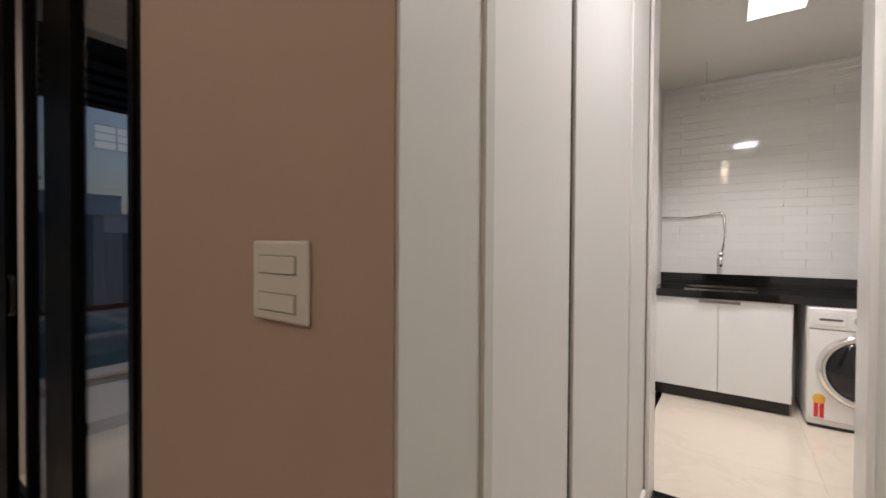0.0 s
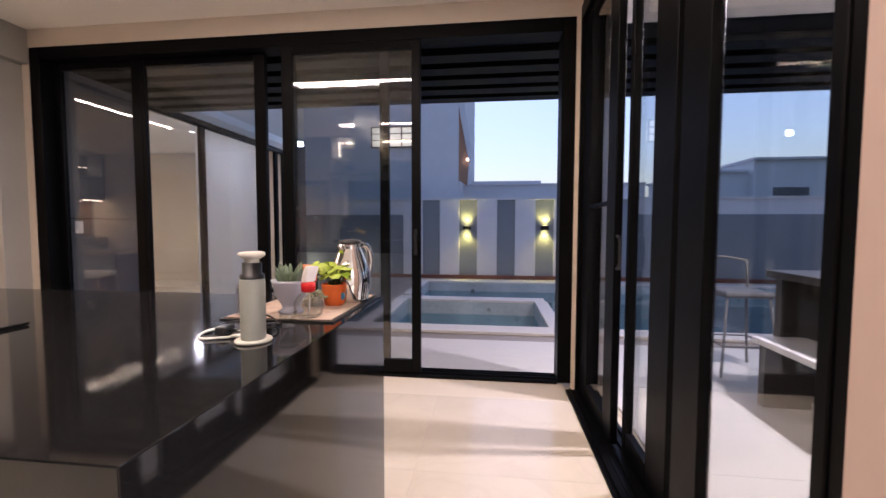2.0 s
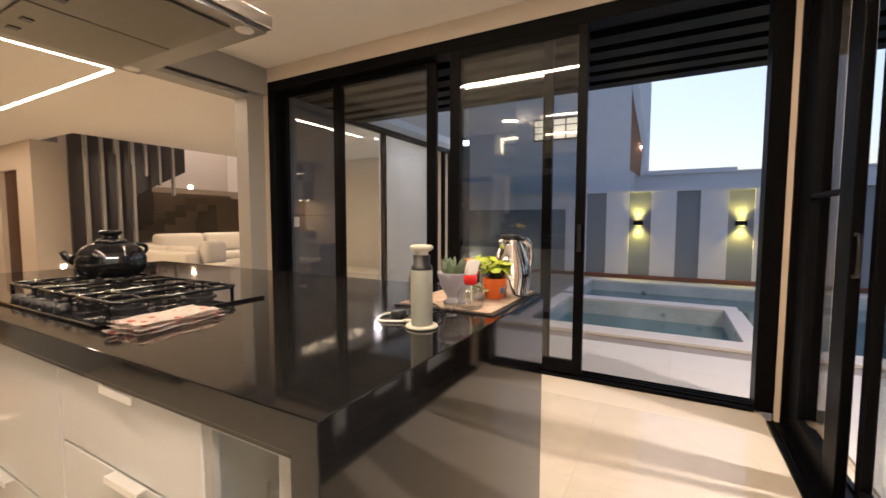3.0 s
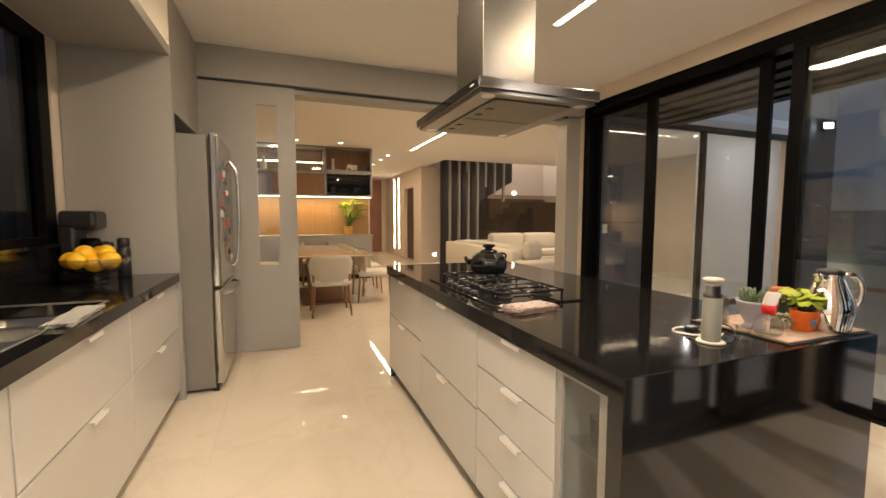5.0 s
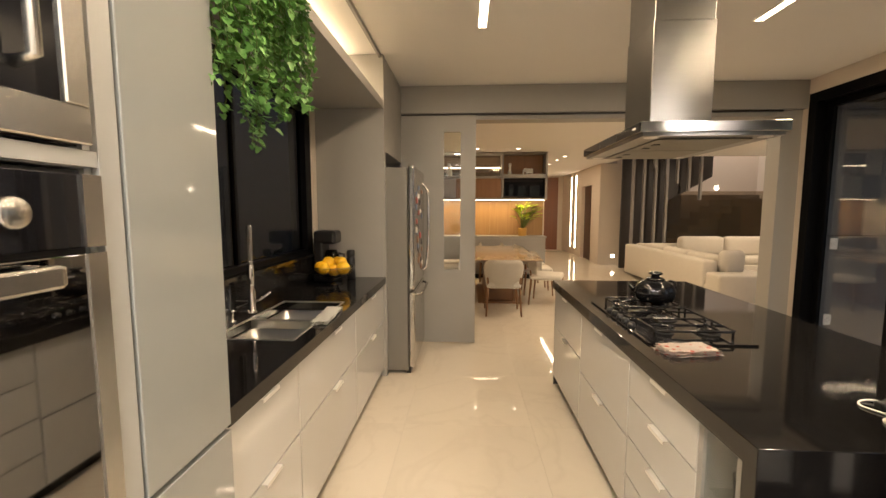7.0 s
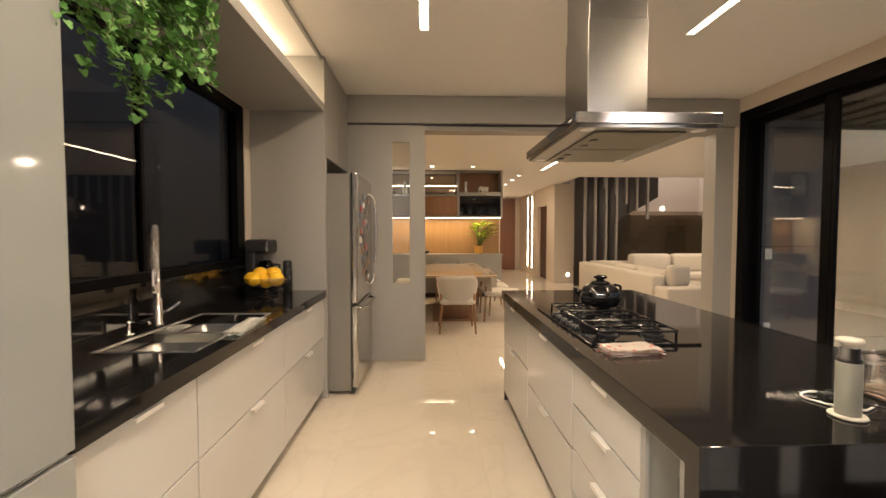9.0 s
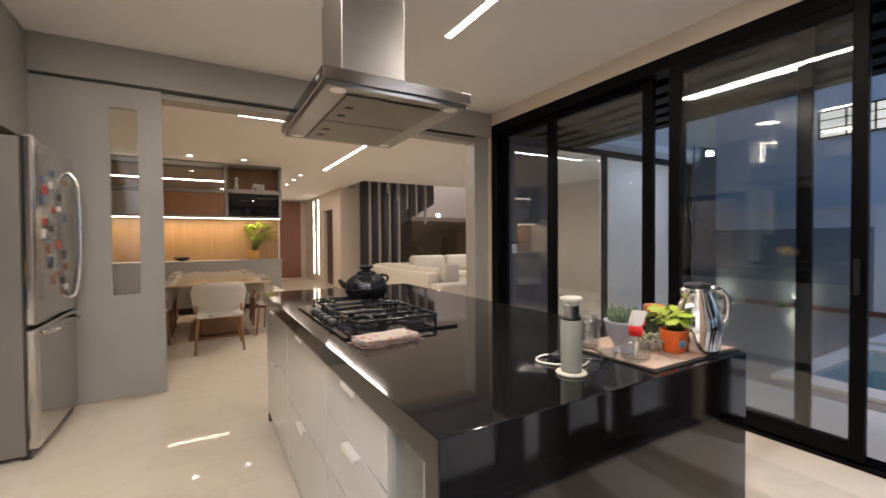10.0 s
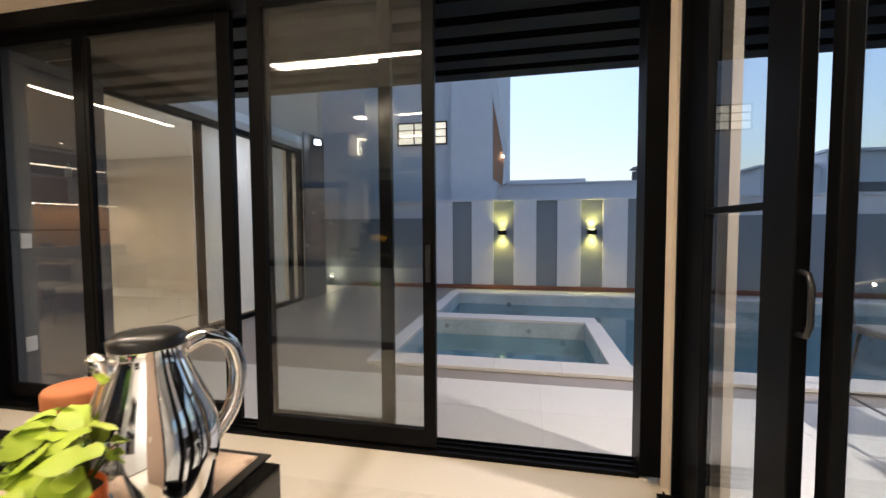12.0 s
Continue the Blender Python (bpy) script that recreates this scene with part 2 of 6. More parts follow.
M_CABLE = material("white_cable", (0.78, 0.76, 0.72), 0.4)
M_HOBGLASS = material("black_hob_glass", (0.008, 0.008, 0.009), 0.05, grain=0.05, scale=50)
M_ENAMEL = material("black_enamel", (0.010, 0.010, 0.011), 0.10, grain=0.08, scale=40)
M_OVEN = material("black_oven_glass", (0.010, 0.010, 0.012), 0.03, grain=0.03, scale=40)
M_MIRROR = material("mirror_black_glass", (0.30, 0.29, 0.28), 0.03, metal=1.0, grain=0.03, scale=40)
M_FILTER = material("dull_filter_metal", (0.24, 0.225, 0.19), 0.45, metal=0.7, grain=0.08, patch=0.05, scale=60, bump=0.2)
M_BASIN = material("satin_sink_steel", (0.66, 0.65, 0.62), 0.34, metal=1.0, grain=0.04, patch=0.04, scale=40)
M_FRIDGE = material("grey_fridge_paint", (0.22, 0.205, 0.18), 0.4, metal=0.2, grain=0.03, patch=0.04, scale=40)
M_FRAME = material("satin_grey_frame", (0.42, 0.42, 0.40), 0.3, metal=0.2, grain=0.02, patch=0.02, scale=30)
M_BRONZE = material("satin_aluminium", (0.62, 0.60, 0.56), 0.25, metal=1.0, grain=0.03, scale=60)
M_POOLTILE = material("green_grey_pool_stone", (0.42, 0.48, 0.48), 0.4, grain=0.15, patch=0.45, scale=16, bump=0.2, piece=0.06, spots=(3.2, 0.10, (0.16, 0.18, 0.16)))
M_WATER = glass("pool_water", (0.70, 0.88, 0.95), 1.33, 0.02)
M_PLANK = wood("red_brown_deck_wood", (0.20, 0.075, 0.045), (0.12, 0.045, 0.03), 0.6, axis=1)
M_SCONCE = glow("sconce_lens", (1.0, 0.85, 0.25), 22.0)
M_SPOT = glow("downlight_lens", (1.0, 0.86, 0.64), 24.0)
M_FLOOD = glow("flood_lens", (0.85, 0.93, 1.0), 60.0)
M_HOUSEWIN = glow("lit_window_glass", (1.0, 0.86, 0.55), 0.8)
M_ROOF = material("neighbour_wood_soffit", (0.36, 0.20, 0.12), 0.6, grain=0.1, scale=20)
M_STAIR = material("brown_stair_stone", (0.17, 0.13, 0.09), 0.25, grain=0.1, patch=0.25, scale=14)
M_SLATD = material("dark_bronze_slat", (0.035, 0.028, 0.024), 0.4, grain=0.05, scale=40)
M_DOORW = wood("dark_wood_door", (0.075, 0.035, 0.02), (0.045, 0.02, 0.012), 0.35)
M_FRONTD = wood("red_brown_front_door", (0.22, 0.085, 0.04), (0.15, 0.055, 0.025), 0.4)
M_TABLE = wood("glossy_table_veneer", (0.50, 0.38, 0.26), (0.40, 0.29, 0.19), 0.12, axis=1)
M_GREYSHELF = material("grey_shelf_lacquer", (0.30, 0.285, 0.26), 0.35, grain=0.02, patch=0.03, scale=30)
M_MIRRORG = material("bronze_mirror", (0.35, 0.30, 0.25), 0.05, metal=1.0, grain=0.01, scale=20)
# ---- builders ----
def box(bm, x0, y0, z0, x1, y1, z1, bevel=0.0, seg=2):
    vs = [bm.verts.new((x, y, z)) for z in (z0, z1) for x, y in ((x0, y0), (x1, y0), (x1, y1), (x0, y1))]
    fs = [bm.faces.new([vs[i] for i in f]) for f in ((3, 2, 1, 0), (4, 5, 6, 7), (0, 1, 5, 4), (1, 2, 6, 5), (2, 3, 7, 6), (3, 0, 4, 7))]
    if bevel:
        es = list({e for f in fs for e in f.edges})
        bmesh.ops.bevel(bm, geom=es, offset=bevel, segments=seg, affect="EDGES", profile=0.5)
    return bm


def boxes(*dims, bevel=0.0, seg=2):
    bm = bmesh.new()
    for d in dims:
        x0, y0, z0, x1, y1, z1 = d
        box(bm, min(x0, x1), min(y0, y1), min(z0, z1), max(x0, x1), max(y0, y1), max(z0, z1), bevel, seg)
    return bm


def lathe(profile, n=32, bm=None, at=(0, 0, 0)):
    """A turned shape from (radius, height) pairs."""
    bm = bm or bmesh.new()
    rings = []
    for r, z in profile:
        if r < 1e-5:
            rings.append([bm.verts.new((at[0], at[1], at[2] + z))])
        else:
            rings.append([bm.verts.new((at[0] + r * math.cos(2 * math.pi * k / n), at[1] + r * math.sin(2 * math.pi * k / n), at[2] + z)) for k in range(n)])
    for a, b in zip(rings, rings[1:]):
        for k in range(n):
            j = (k + 1) % n
            if len(a) == 1 and len(b) == 1:
                continue
            if len(a) == 1:
                bm.faces.new((a[0], b[j], b[k]))
            elif len(b) == 1:
                bm.faces.new((a[k], a[j], b[0]))
            else:
                bm.faces.new((a[k], a[j], b[j], b[k]))
    bmesh.ops.recalc_face_normals(bm, faces=bm.faces)
    return bm


def tube(points, r, n=10, bm=None, closed=False):
    """A round bar along a path; r is one radius or one for each point."""
    bm = bm or bmesh.new()
    pts = [Vector(p) for p in points]
    rings, last = [], None
    for i, p in enumerate(pts):
        if closed:
            d = pts[(i + 1) % len(pts)] - pts[i - 1]
        else:
            d = pts[min(i + 1, len(pts) - 1)] - pts[max(i - 1, 0)]
        d.normalize()
        if last is None:
            u = d.orthogonal().normalized()
        else:
            u = (last - d * last.dot(d)).normalized()
        last = u
        v = d.cross(u)
        rr = r[i] if isinstance(r, (list, tuple)) else r
        rings.append([bm.verts.new(p + rr * (math.cos(2 * math.pi * k / n) * u + math.sin(2 * math.pi * k / n) * v)) for k in range(n)])
    pairs = list(zip(rings, rings[1:])) + ([(rings[-1], rings[0])] if closed else [])
    for a, b in pairs:
        for k in range(n):
            bm.faces.new((a[k], a[(k + 1) % n], b[(k + 1) % n], b[k]))
    if not closed:
        bm.faces.new(rings[0][::-1])
        bm.faces.new(rings[-1])
    bmesh.ops.recalc_face_normals(bm, faces=bm.faces)
    return bm


def bend(points, n=6):
    """A smooth path through the points, with n steps between two of them."""
    p = [Vector(v) for v in points]
    p = [2 * p[0] - p[1]] + p + [2 * p[-1] - p[-2]]
    out = []
    for a, b, c, d in zip(p, p[1:], p[2:], p[3:]):
        for k in range(n):
            t = k / n
            out.append(0.5 * (2 * b + (c - a) * t + (2 * a - 5 * b + 4 * c - d) * t * t + (3 * b - a - 3 * c + d) * t ** 3))
    return out + [p[-2]]


def mesh_of(name, bm, mat, smooth=False):
    me = bpy.data.meshes.new(name)
    bm.to_mesh(me)
    bm.free()
    me.materials.append(mat)
    if smooth:
        me.polygons.foreach_set("use_smooth", [True] * len(me.polygons))
    return me


def part(name, bm, mat, parent=None, label="", smooth=False):
    """Links a bmesh as one mesh object, under a thing or a part."""
    ob = new(name, mesh_of(name, bm, mat, smooth))
    if parent:
        ob.parent = parent
    if label:
        ob["label"] = label
    return ob


def thing(name, label, category, group="", at=(0, 0, 0), turn=0.0):
    ob = new(name)
    ob.empty_display_size = 0.1
    ob.matrix_world = pose(*at, 0, 0, turn)
    return tagged(ob, label, category, group)


def structure(name, bm, mat, label="", category=""):
    return tagged(part(name, bm, mat), label, category, kind="structure")


WX, NY, SY, EX = -3.345, 0.70, -3.95, 1.50
H = 2.85

# ---- shell of the kitchen ----
structure("floor", boxes((-3.545, -4.15, -0.20, 1.7, 0.60, -0.012), (-8.7, -15.4, -0.20, 1.7, -4.15, -0.012), (-0.20, 0.60, -0.20, 2.6, 5.1, -0.012)), M_GROUT, "grout bed under polished beige porcelain tiles", "floor")
structure("ceiling", boxes((WX - 0.2, SY - 0.2, H, EX + 0.2, NY + 0.2, H + 0.12), (-0.4, NY + 0.2, H, 2.6, 2.70, H + 0.12)), M_CEIL, "smooth white plaster ceiling", "ceiling")
structure("wall_west", boxes((WX - 0.2, -4.15, 2.70, WX, NY + 0.2, H), (WX - 0.2, -4.15, -0.1, WX, -3.88, 2.70), (WX - 0.06, 0.66, -0.1, WX, 0.80, 2.70), (WX, 0.69, -0.1, -3.222, 0.80, 2.70)), M_WALL, "warm beige painted wall round the sliding doors", "wall")
structure("wall_north", boxes((WX, NY, 2.70, -0.984, NY + 0.2, H), (-0.984, NY, -0.1, -0.193, NY + 0.2, H)), M_WALLN, "rosy beige painted wall with a light switch", "wall")
structure("wall_south", boxes((WX, -4.15, 2.50, EX, SY, H), (WX, -4.15, -0.1, -3.14, SY, 2.50), (0.75, -4.15, -0.1, EX, SY, 2.50)), M_PANEL, "grey painted wall with a wide opening", "wall")
structure("wall_east", boxes((EX, -4.15, -0.1, EX + 0.2, -2.84, H), (EX, -2.84, -0.1, EX + 0.2, -0.5, 1.13), (EX, -2.84, 2.40, EX + 0.2, -0.5, H), (EX, -0.5, -0.1, EX + 0.2, 2.55, H)), M_WALL, "beige wall behind the sink", "wall")
structure("wall_passage", boxes((-0.4, NY + 0.2, -0.1, -0.193, 2.70, H)), M_WHITE, "white wall of the passage", "wall")
structure("wall_laundry_door", boxes((-0.193, 2.55, -0.1, -0.165, 2.70, H), (0.63, 2.55, -0.1, EX, 2.70, H), (-0.165, 2.55, 2.72, 0.63, 2.70, H)), M_WHITE, "white wall with the laundry doorway", "wall")
# ---- laundry shell ----
structure("wall_laundry", boxes((-0.407, 2.70, -0.1, -0.390, 4.90, 2.80), (1.9, 2.70, -0.1, 2.1, 4.90, 2.80), (EX, 2.55, -0.1, 2.1, 2.70, 2.80), (-0.407, 4.90, -0.1, 2.1, 5.10, 2.80)), M_WHITE, "white laundry walls", "wall")
structure("ceiling_laundry", boxes((-0.407, 2.70, 2.80, 2.1, 5.1, 2.92)), M_CEIL, "white laundry ceiling", "ceiling")

# ---- dining and living shell ----
DH = 2.75
structure("wall_dining", boxes((1.5, -9.0, -0.1, 1.7, -4.15, DH), (-1.55, -9.0, -0.1, 1.7, -8.78, DH), (-1.62, -15.2, -0.1, -1.45, -9.0, DH), (-3.65, -15.4, -0.1, -1.45, -15.2, DH)), M_WALL, "beige dining room walls", "wall")
structure("wall_corridor", boxes((-3.65, -15.2, -0.1, -3.45, -12.60, DH), (-3.65, -11.60, -0.1, -3.45, -10.85, DH), (-3.65, -12.60, 2.22, -3.45, -11.60, DH), (-4.03, -11.05, -0.1, -3.65, -10.85, DH)), M_WALL, "beige corridor wall with light slots", "wall")
structure("wall_living", boxes((-8.7, -12.5, -0.1, -3.95, -12.3, 5.6), (-8.7, -12.5, -0.1, -8.5, -3.95, 5.6), (-8.5, -4.15, -0.1, -7.95, -3.95, DH), (-4.30, -4.15, -0.1, -3.545, -3.95, DH), (-7.95, -4.15, 2.65, -4.30, -3.95, DH), (-4.1, -12.5, -0.1, -3.95, -11.05, 5.6)), M_WALL, "beige living room walls", "wall")
structure("ceiling_dining", boxes((-3.6, -15.4, DH, 1.7, -4.15, DH + 0.12)), M_CEIL, "white dining room ceiling", "ceiling")
structure("ceiling_living", boxes((-8.7, -9.4, DH, -3.6, -3.95, DH + 0.12)), M_CEIL, "white living room ceiling", "ceiling")
structure("ceiling_stairs", boxes((-8.7, -12.5, 5.6, -3.4, -9.2, 5.7)), M_CEIL, "white ceiling above the stairs", "ceiling")
structure("wall_stairs", boxes((-3.6, -12.5, DH + 0.12, -3.4, -9.2, 5.6), (-8.7, -9.4, DH + 0.12, -3.6, -9.2, 5.6)), M_WALL, "beige upper wall round the stairs", "wall")


# ---- glazed doors ----
def door_leaf(parent, x0, x1, y, z0, z1, stile=0.075, right=0.075, rail=0.10, depth=0.04, handle=0):
    """One sliding leaf in the plane y of its door: two stiles, two rails and a pane."""
    leaf = part("leaf", boxes((x0, y, z0, x0 + stile, y + depth, z1), (x1 - right, y, z0, x1, y + depth, z1), (x0 + stile, y, z0, x1 - right, y + depth, z0 + rail), (x0 + stile, y, z1 - 0.07, x1 - right, y + depth, z1), bevel=0.003, seg=1), M_ALU, parent)
    pane = part("pane", boxes((x0 + stile - 0.004, y + depth / 2 - 0.003, z0 + rail - 0.004, x1 - right + 0.004, y + depth / 2 + 0.003, z1 - 0.066)), M_PANE, leaf, "clear glass pane")
    pane.visible_shadow = False
    if handle:
        hx = x1 - right / 2 if handle > 0 else x0 + stile / 2
        part("handle", boxes((hx - 0.012, y - 0.028, 0.96, hx + 0.012, y - 0.016, 1.16), (hx - 0.010, y - 0.02, 0.98, hx + 0.010, y + 0.004, 1.0), (hx - 0.010, y - 0.02, 1.12, hx + 0.010, y + 0.004, 1.14), bevel=0.002, seg=1), M_BLACK, leaf, "black pull handle")
    return leaf


def sliding_door(name, width, leaves, label, at, turn, depth=0.16, end=0.10, back=0.0, start=0.0):
    d = tagged(thing(name, label, "sliding door", at=at, turn=turn), kind="structure")
    part("jamb", boxes((start, 0, 0, 0.10, depth, 2.70), bevel=0.003, seg=1), M_ALU, d)
    part("jamb", boxes((width - end, back, 0, width, depth, 2.70), bevel=0.003, seg=1), M_ALU, d)
    part("head", boxes((0.10, 0, 2.60, width - end, depth, 2.70), bevel=0.003, seg=1), M_ALU, d)
    part("sill", boxes((0.10, 0, -0.02, width - 0.10, depth, 0.012), (0.10, 0.035, 0.012, width - 0.10, 0.042, 0.026), (0.10, 0.085, 0.012, width - 0.10, 0.092, 0.026), (0.10, 0.13, 0.012, width - 0.10, 0.137, 0.026)), M_ALU, d, "black grooved floor track")
    for x0, x1, y, h, a, b in leaves:
        door_leaf(d, x0, x1, y, 0.026, 2.61, a, b, handle=h)
    return d


# the west door runs along y from -3.88; local x is the way north, local y the way out
sliding_door("door_1", 4.54, [(0.10, 0.95, 0.105, 0, 0.075, 0.09), (0.955, 2.08, 0.105, 0, 0.03, 0.10), (2.26, 3.13, 0.06, 0, 0.10, 0.075), (2.27, 3.39, 0.01, 1, 0.09, 0.07)], "black aluminium sliding door with tall glass leaves, half open onto the pool", (WX, -3.88, 0), 90)
sliding_door("door_2", 2.316, [(0.10, 0.88, 0.030, 0, 0.20, 0.16), (0.90, 1.44, 0.085, 0, 0.05, 0.21), (1.62, 2.28, 0.030, 0, 0.18, 0.035)], "black aluminium sliding door with tall glass leaves beside the switch wall", (-3.30, 0.665, 0), 0, end=0.035, back=0.036, start=0.08)
d2leaf = [o for o in bpy.data.objects["door_2"].children if o.name.startswith("leaf")][0]
part("mid_rail", boxes((0.30, 0.032, 1.303, 0.72, 0.068, 1.327), bevel=0.002, seg=1), M_ALU, d2leaf)
part("pull_handle", tube([(0.872, 0.046, 1.135), (0.915, 0.046, 1.130), (0.928, 0.046, 1.10), (0.928, 0.046, 1.00), (0.915, 0.046, 0.97), (0.872, 0.046, 0.965)], 0.008, 8), M_BLACK, d2leaf, "black D-shaped pull", smooth=True)
structure("trim_door_track", boxes((-3.20, 0.60, -0.01, -0.99, 0.664, 0.010), (-3.20, 0.625, 0.010, -0.99, 0.632, 0.022)), M_ALU, "black floor track in front of the sliding door", "trim")

# ---- kitchen: sink side ----
structure("window_1", boxes((1.51, -2.84, 1.13, 1.58, -2.72, 2.40), (1.51, -0.62, 1.13, 1.58, -0.5, 2.40), (1.51, -2.72, 1.13, 1.58, -0.62, 1.19), (1.51, -2.72, 2.33, 1.58, -0.62, 2.40), (1.53, -1.708, 1.19, 1.57, -1.678, 2.33), bevel=0.003), M_ALU, "black framed dark window above the sink", "window")


def pull(parent, y, z, x, out, w=0.125):
    """A folded aluminium edge pull on the top edge of a front; out is +1 or -1 along x."""
    part("handle", boxes((x, y - w / 2, z - 0.002, x + out * 0.022, y + w / 2, z + 0.001), (x + out * 0.019, y - w / 2, z - 0.014, x + out * 0.022, y + w / 2, z - 0.002)), M_PULL, parent, "satin aluminium edge pull")


def front_unit(name, x, out, y0, y1, rows, label, group, depth=0.55, mat=None, plinth=0.08, top=0.855, under=0.0):
    """A base unit with flat fronts in the plane x; rows are heights (z0, z1), each front with a pull."""
    mat = mat or M_LACQ
    u = thing(name, label, "cabinet", group)
    part("body", boxes((x - out * depth, y0 + 0.001, plinth, x - out * 0.020, y1 - 0.001, under or top), bevel=0.001, seg=1), mat, u)
    if under:
        part("rail", boxes((x - out * 0.045, y0 + 0.001, under, x - out * 0.020, y1 - 0.001, top)), mat, u)
    part("plinth", boxes((x - out * depth, y0, 0.0, x - out * 0.06, y1, plinth)), M_TOE, u, "dark recessed plinth")
    for z0, z1, pull_y in rows:
        f = part("drawer_front", boxes((x - out * 0.019, y0 + 0.002, z0 + 0.0015, x, y1 - 0.002, z1 - 0.0015), bevel=0.0015, seg=1), mat, u)
        if pull_y is not None:
            pull(f, pull_y, z1 - 0.002, x, out)
    return u


TWO = lambda y: [(0.085, 0.525, y), (0.53, 0.852, y)]
front_unit("base_cabinet", 0.91, -1, -1.03, -0.46, TWO(-0.74), "glossy grey base cabinet with two deep drawers", "sink cabinets")
front_unit("base_cabinet", 0.91, -1, -1.98, -1.035, TWO(-1.55), "glossy grey base cabinet with two deep drawers under the sink", "sink cabinets", under=0.62)
front_unit("base_cabinet", 0.91, -1, -2.925, -1.985, TWO(-2.45), "glossy grey base cabinet with two deep drawers beside the fridge", "sink cabinets")

SX0, SX1, SY0, SY1 = 0.965, 1.375, -1.93, -1.12
top = thing("sink_worktop", "polished black granite worktop with a cut-out for the sink", "worktop")
part("slab", boxes((0.888, -2.928, 0.862, SX0, -0.462, 0.92), (SX1, -2.928, 0.862, 1.495, -0.462, 0.92), (SX0, -2.928, 0.862, SX1, SY0, 0.92), (SX0, SY1, 0.862, SX1, -0.462, 0.92)), M_GRANITE, top)
part("backsplash", boxes((1.475, -2.926, 0.922, 1.498, -0.464, 1.13), (1.45, -2.83, 1.13, 1.66, -0.5, 1.15)), M_GRANITE, top, "black granite upstand and window sill")

sink = thing("kitchen_sink", "brushed steel double-bowl undermount sink", "sink")


def bowl(y0, y1, z):
    bm = bmesh.new()
    box(bm, SX0 + 0.012, y0, z, SX1 - 0.012, y1, 0.862)
    bm.faces.ensure_lookup_table()
    lid = max(bm.faces, key=lambda f: f.calc_center_median().z)
    bmesh.ops.delete(bm, geom=[lid], context="FACES")
    es = [e for e in bm.edges if len(e.link_faces) == 2]
    bmesh.ops.bevel(bm, geom=es, offset=0.045, segments=4, affect="EDGES", profile=0.5)
    bmesh.ops.solidify(bm, geom=bm.faces, thickness=0.002)
    return bm


part("bowl", bowl(SY0 + 0.012, -1.54, 0.70), M_BASIN, sink, smooth=True)
part("bowl", bowl(-1.51, SY1 - 0.012, 0.68), M_BASIN, sink, smooth=True)
part("rim", boxes((SX0, SY0, 0.915, SX1, SY0 + 0.014, 0.923), (SX0, SY1 - 0.014, 0.915, SX1, SY1, 0.923), (SX0, SY0, 0.915, SX0 + 0.014, SY1, 0.923), (SX1 - 0.014, SY0, 0.915, SX1, SY1, 0.923), (SX0, -1.545, 0.86, SX1, -1.505, 0.905), bevel=0.002, seg=1), M_BASIN, sink)
for yy in (-1.73, -1.31):
    part("drain", lathe([(0.0, 0.0), (0.03, 0.0), (0.042, 0.004), (0.045, 0.002)], 20, at=(1.17, yy, 0.702 if yy < -1.5 else 0.682)), M_CHROME, sink, smooth=True)

tap = thing("kitchen_tap", "tall chrome spring-neck kitchen tap", "tap", at=(1.415, -1.60, 0.92), turn=-62)
part("body", lathe([(0.0, 0), (0.028, 0), (0.028, 0.012), (0.021, 0.02), (0.021, 0.14), (0.014, 0.15), (0.014, 0.30), (0, 0.30)], 24), M_CHROME, tap, smooth=True)
arch = [(0, 0, 0.29), (0, 0, 0.42)] + [(-0.075 + 0.075 * math.cos(a), 0, 0.42 + 0.085 * math.sin(a)) for a in [math.pi * k / 12 for k in range(13)]] + [(-0.15, 0, 0.30)]
part("hose", tube(arch, 0.007), M_BLACK, tap, "black hose inside the spring", smooth=True)


def coil(path, r, turns, wire):
    pts = [Vector(p) for p in path]
    lens = [0.0]
    for a, b in zip(pts, pts[1:]):
        lens.append(lens[-1] + (b - a).length)
    out = []
    for i in range(turns * 8 + 1):
        s = lens[-1] * i / (turns * 8)
        k = max(j for j in range(len(lens)) if lens[j] <= s + 1e-9)
        k = min(k, len(pts) - 2)
        p = pts[k].lerp(pts[k + 1], (s - lens[k]) / (lens[k + 1] - lens[k]))
        d = (pts[k + 1] - pts[k]).normalized()
        v = Vector((0, 1, 0))
        u = d.cross(v).normalized()
        a = 2 * math.pi * i / 8
        out.append(p + r * (math.cos(a) * u + math.sin(a) * v))
    return tube(out, wire, 5)


part("spring", coil(arch, 0.014, 46, 0.0028), M_CHROME, tap, "chrome spring coil", smooth=True)
part("spray_head", lathe([(0, 0), (0.016, 0), (0.019, 0.01), (0.017, 0.10), (0.012, 0.12), (0, 0.12)], 20, at=(-0.15, 0, 0.19)), M_CHROME, tap, smooth=True)
part("lever", tube([(0, -0.02, 0.07), (0, -0.045, 0.08), (-0.01, -0.10, 0.12)], 0.007), M_CHROME, tap, smooth=True)
part("holder", tube([(0, 0, 0.25), (-0.08, 0, 0.26), (-0.15, 0, 0.26)], 0.006), M_CHROME, tap, smooth=True)

soap = thing("soap_dispenser", "chrome built-in soap pump beside the sink", "soap pump", at=(1.42, -1.40, 0.92))
part("pump", lathe([(0, 0), (0.02, 0), (0.02, 0.01), (0.008, 0.015), (0.008, 0.055), (0.014, 0.06), (0.014, 0.07), (0, 0.07)], 20), M_CHROME, soap, smooth=True)
part("spout", tube([(0, 0, 0.062), (-0.09, 0, 0.066), (-0.10, 0, 0.055)], 0.006), M_CHROME, soap, smooth=True)


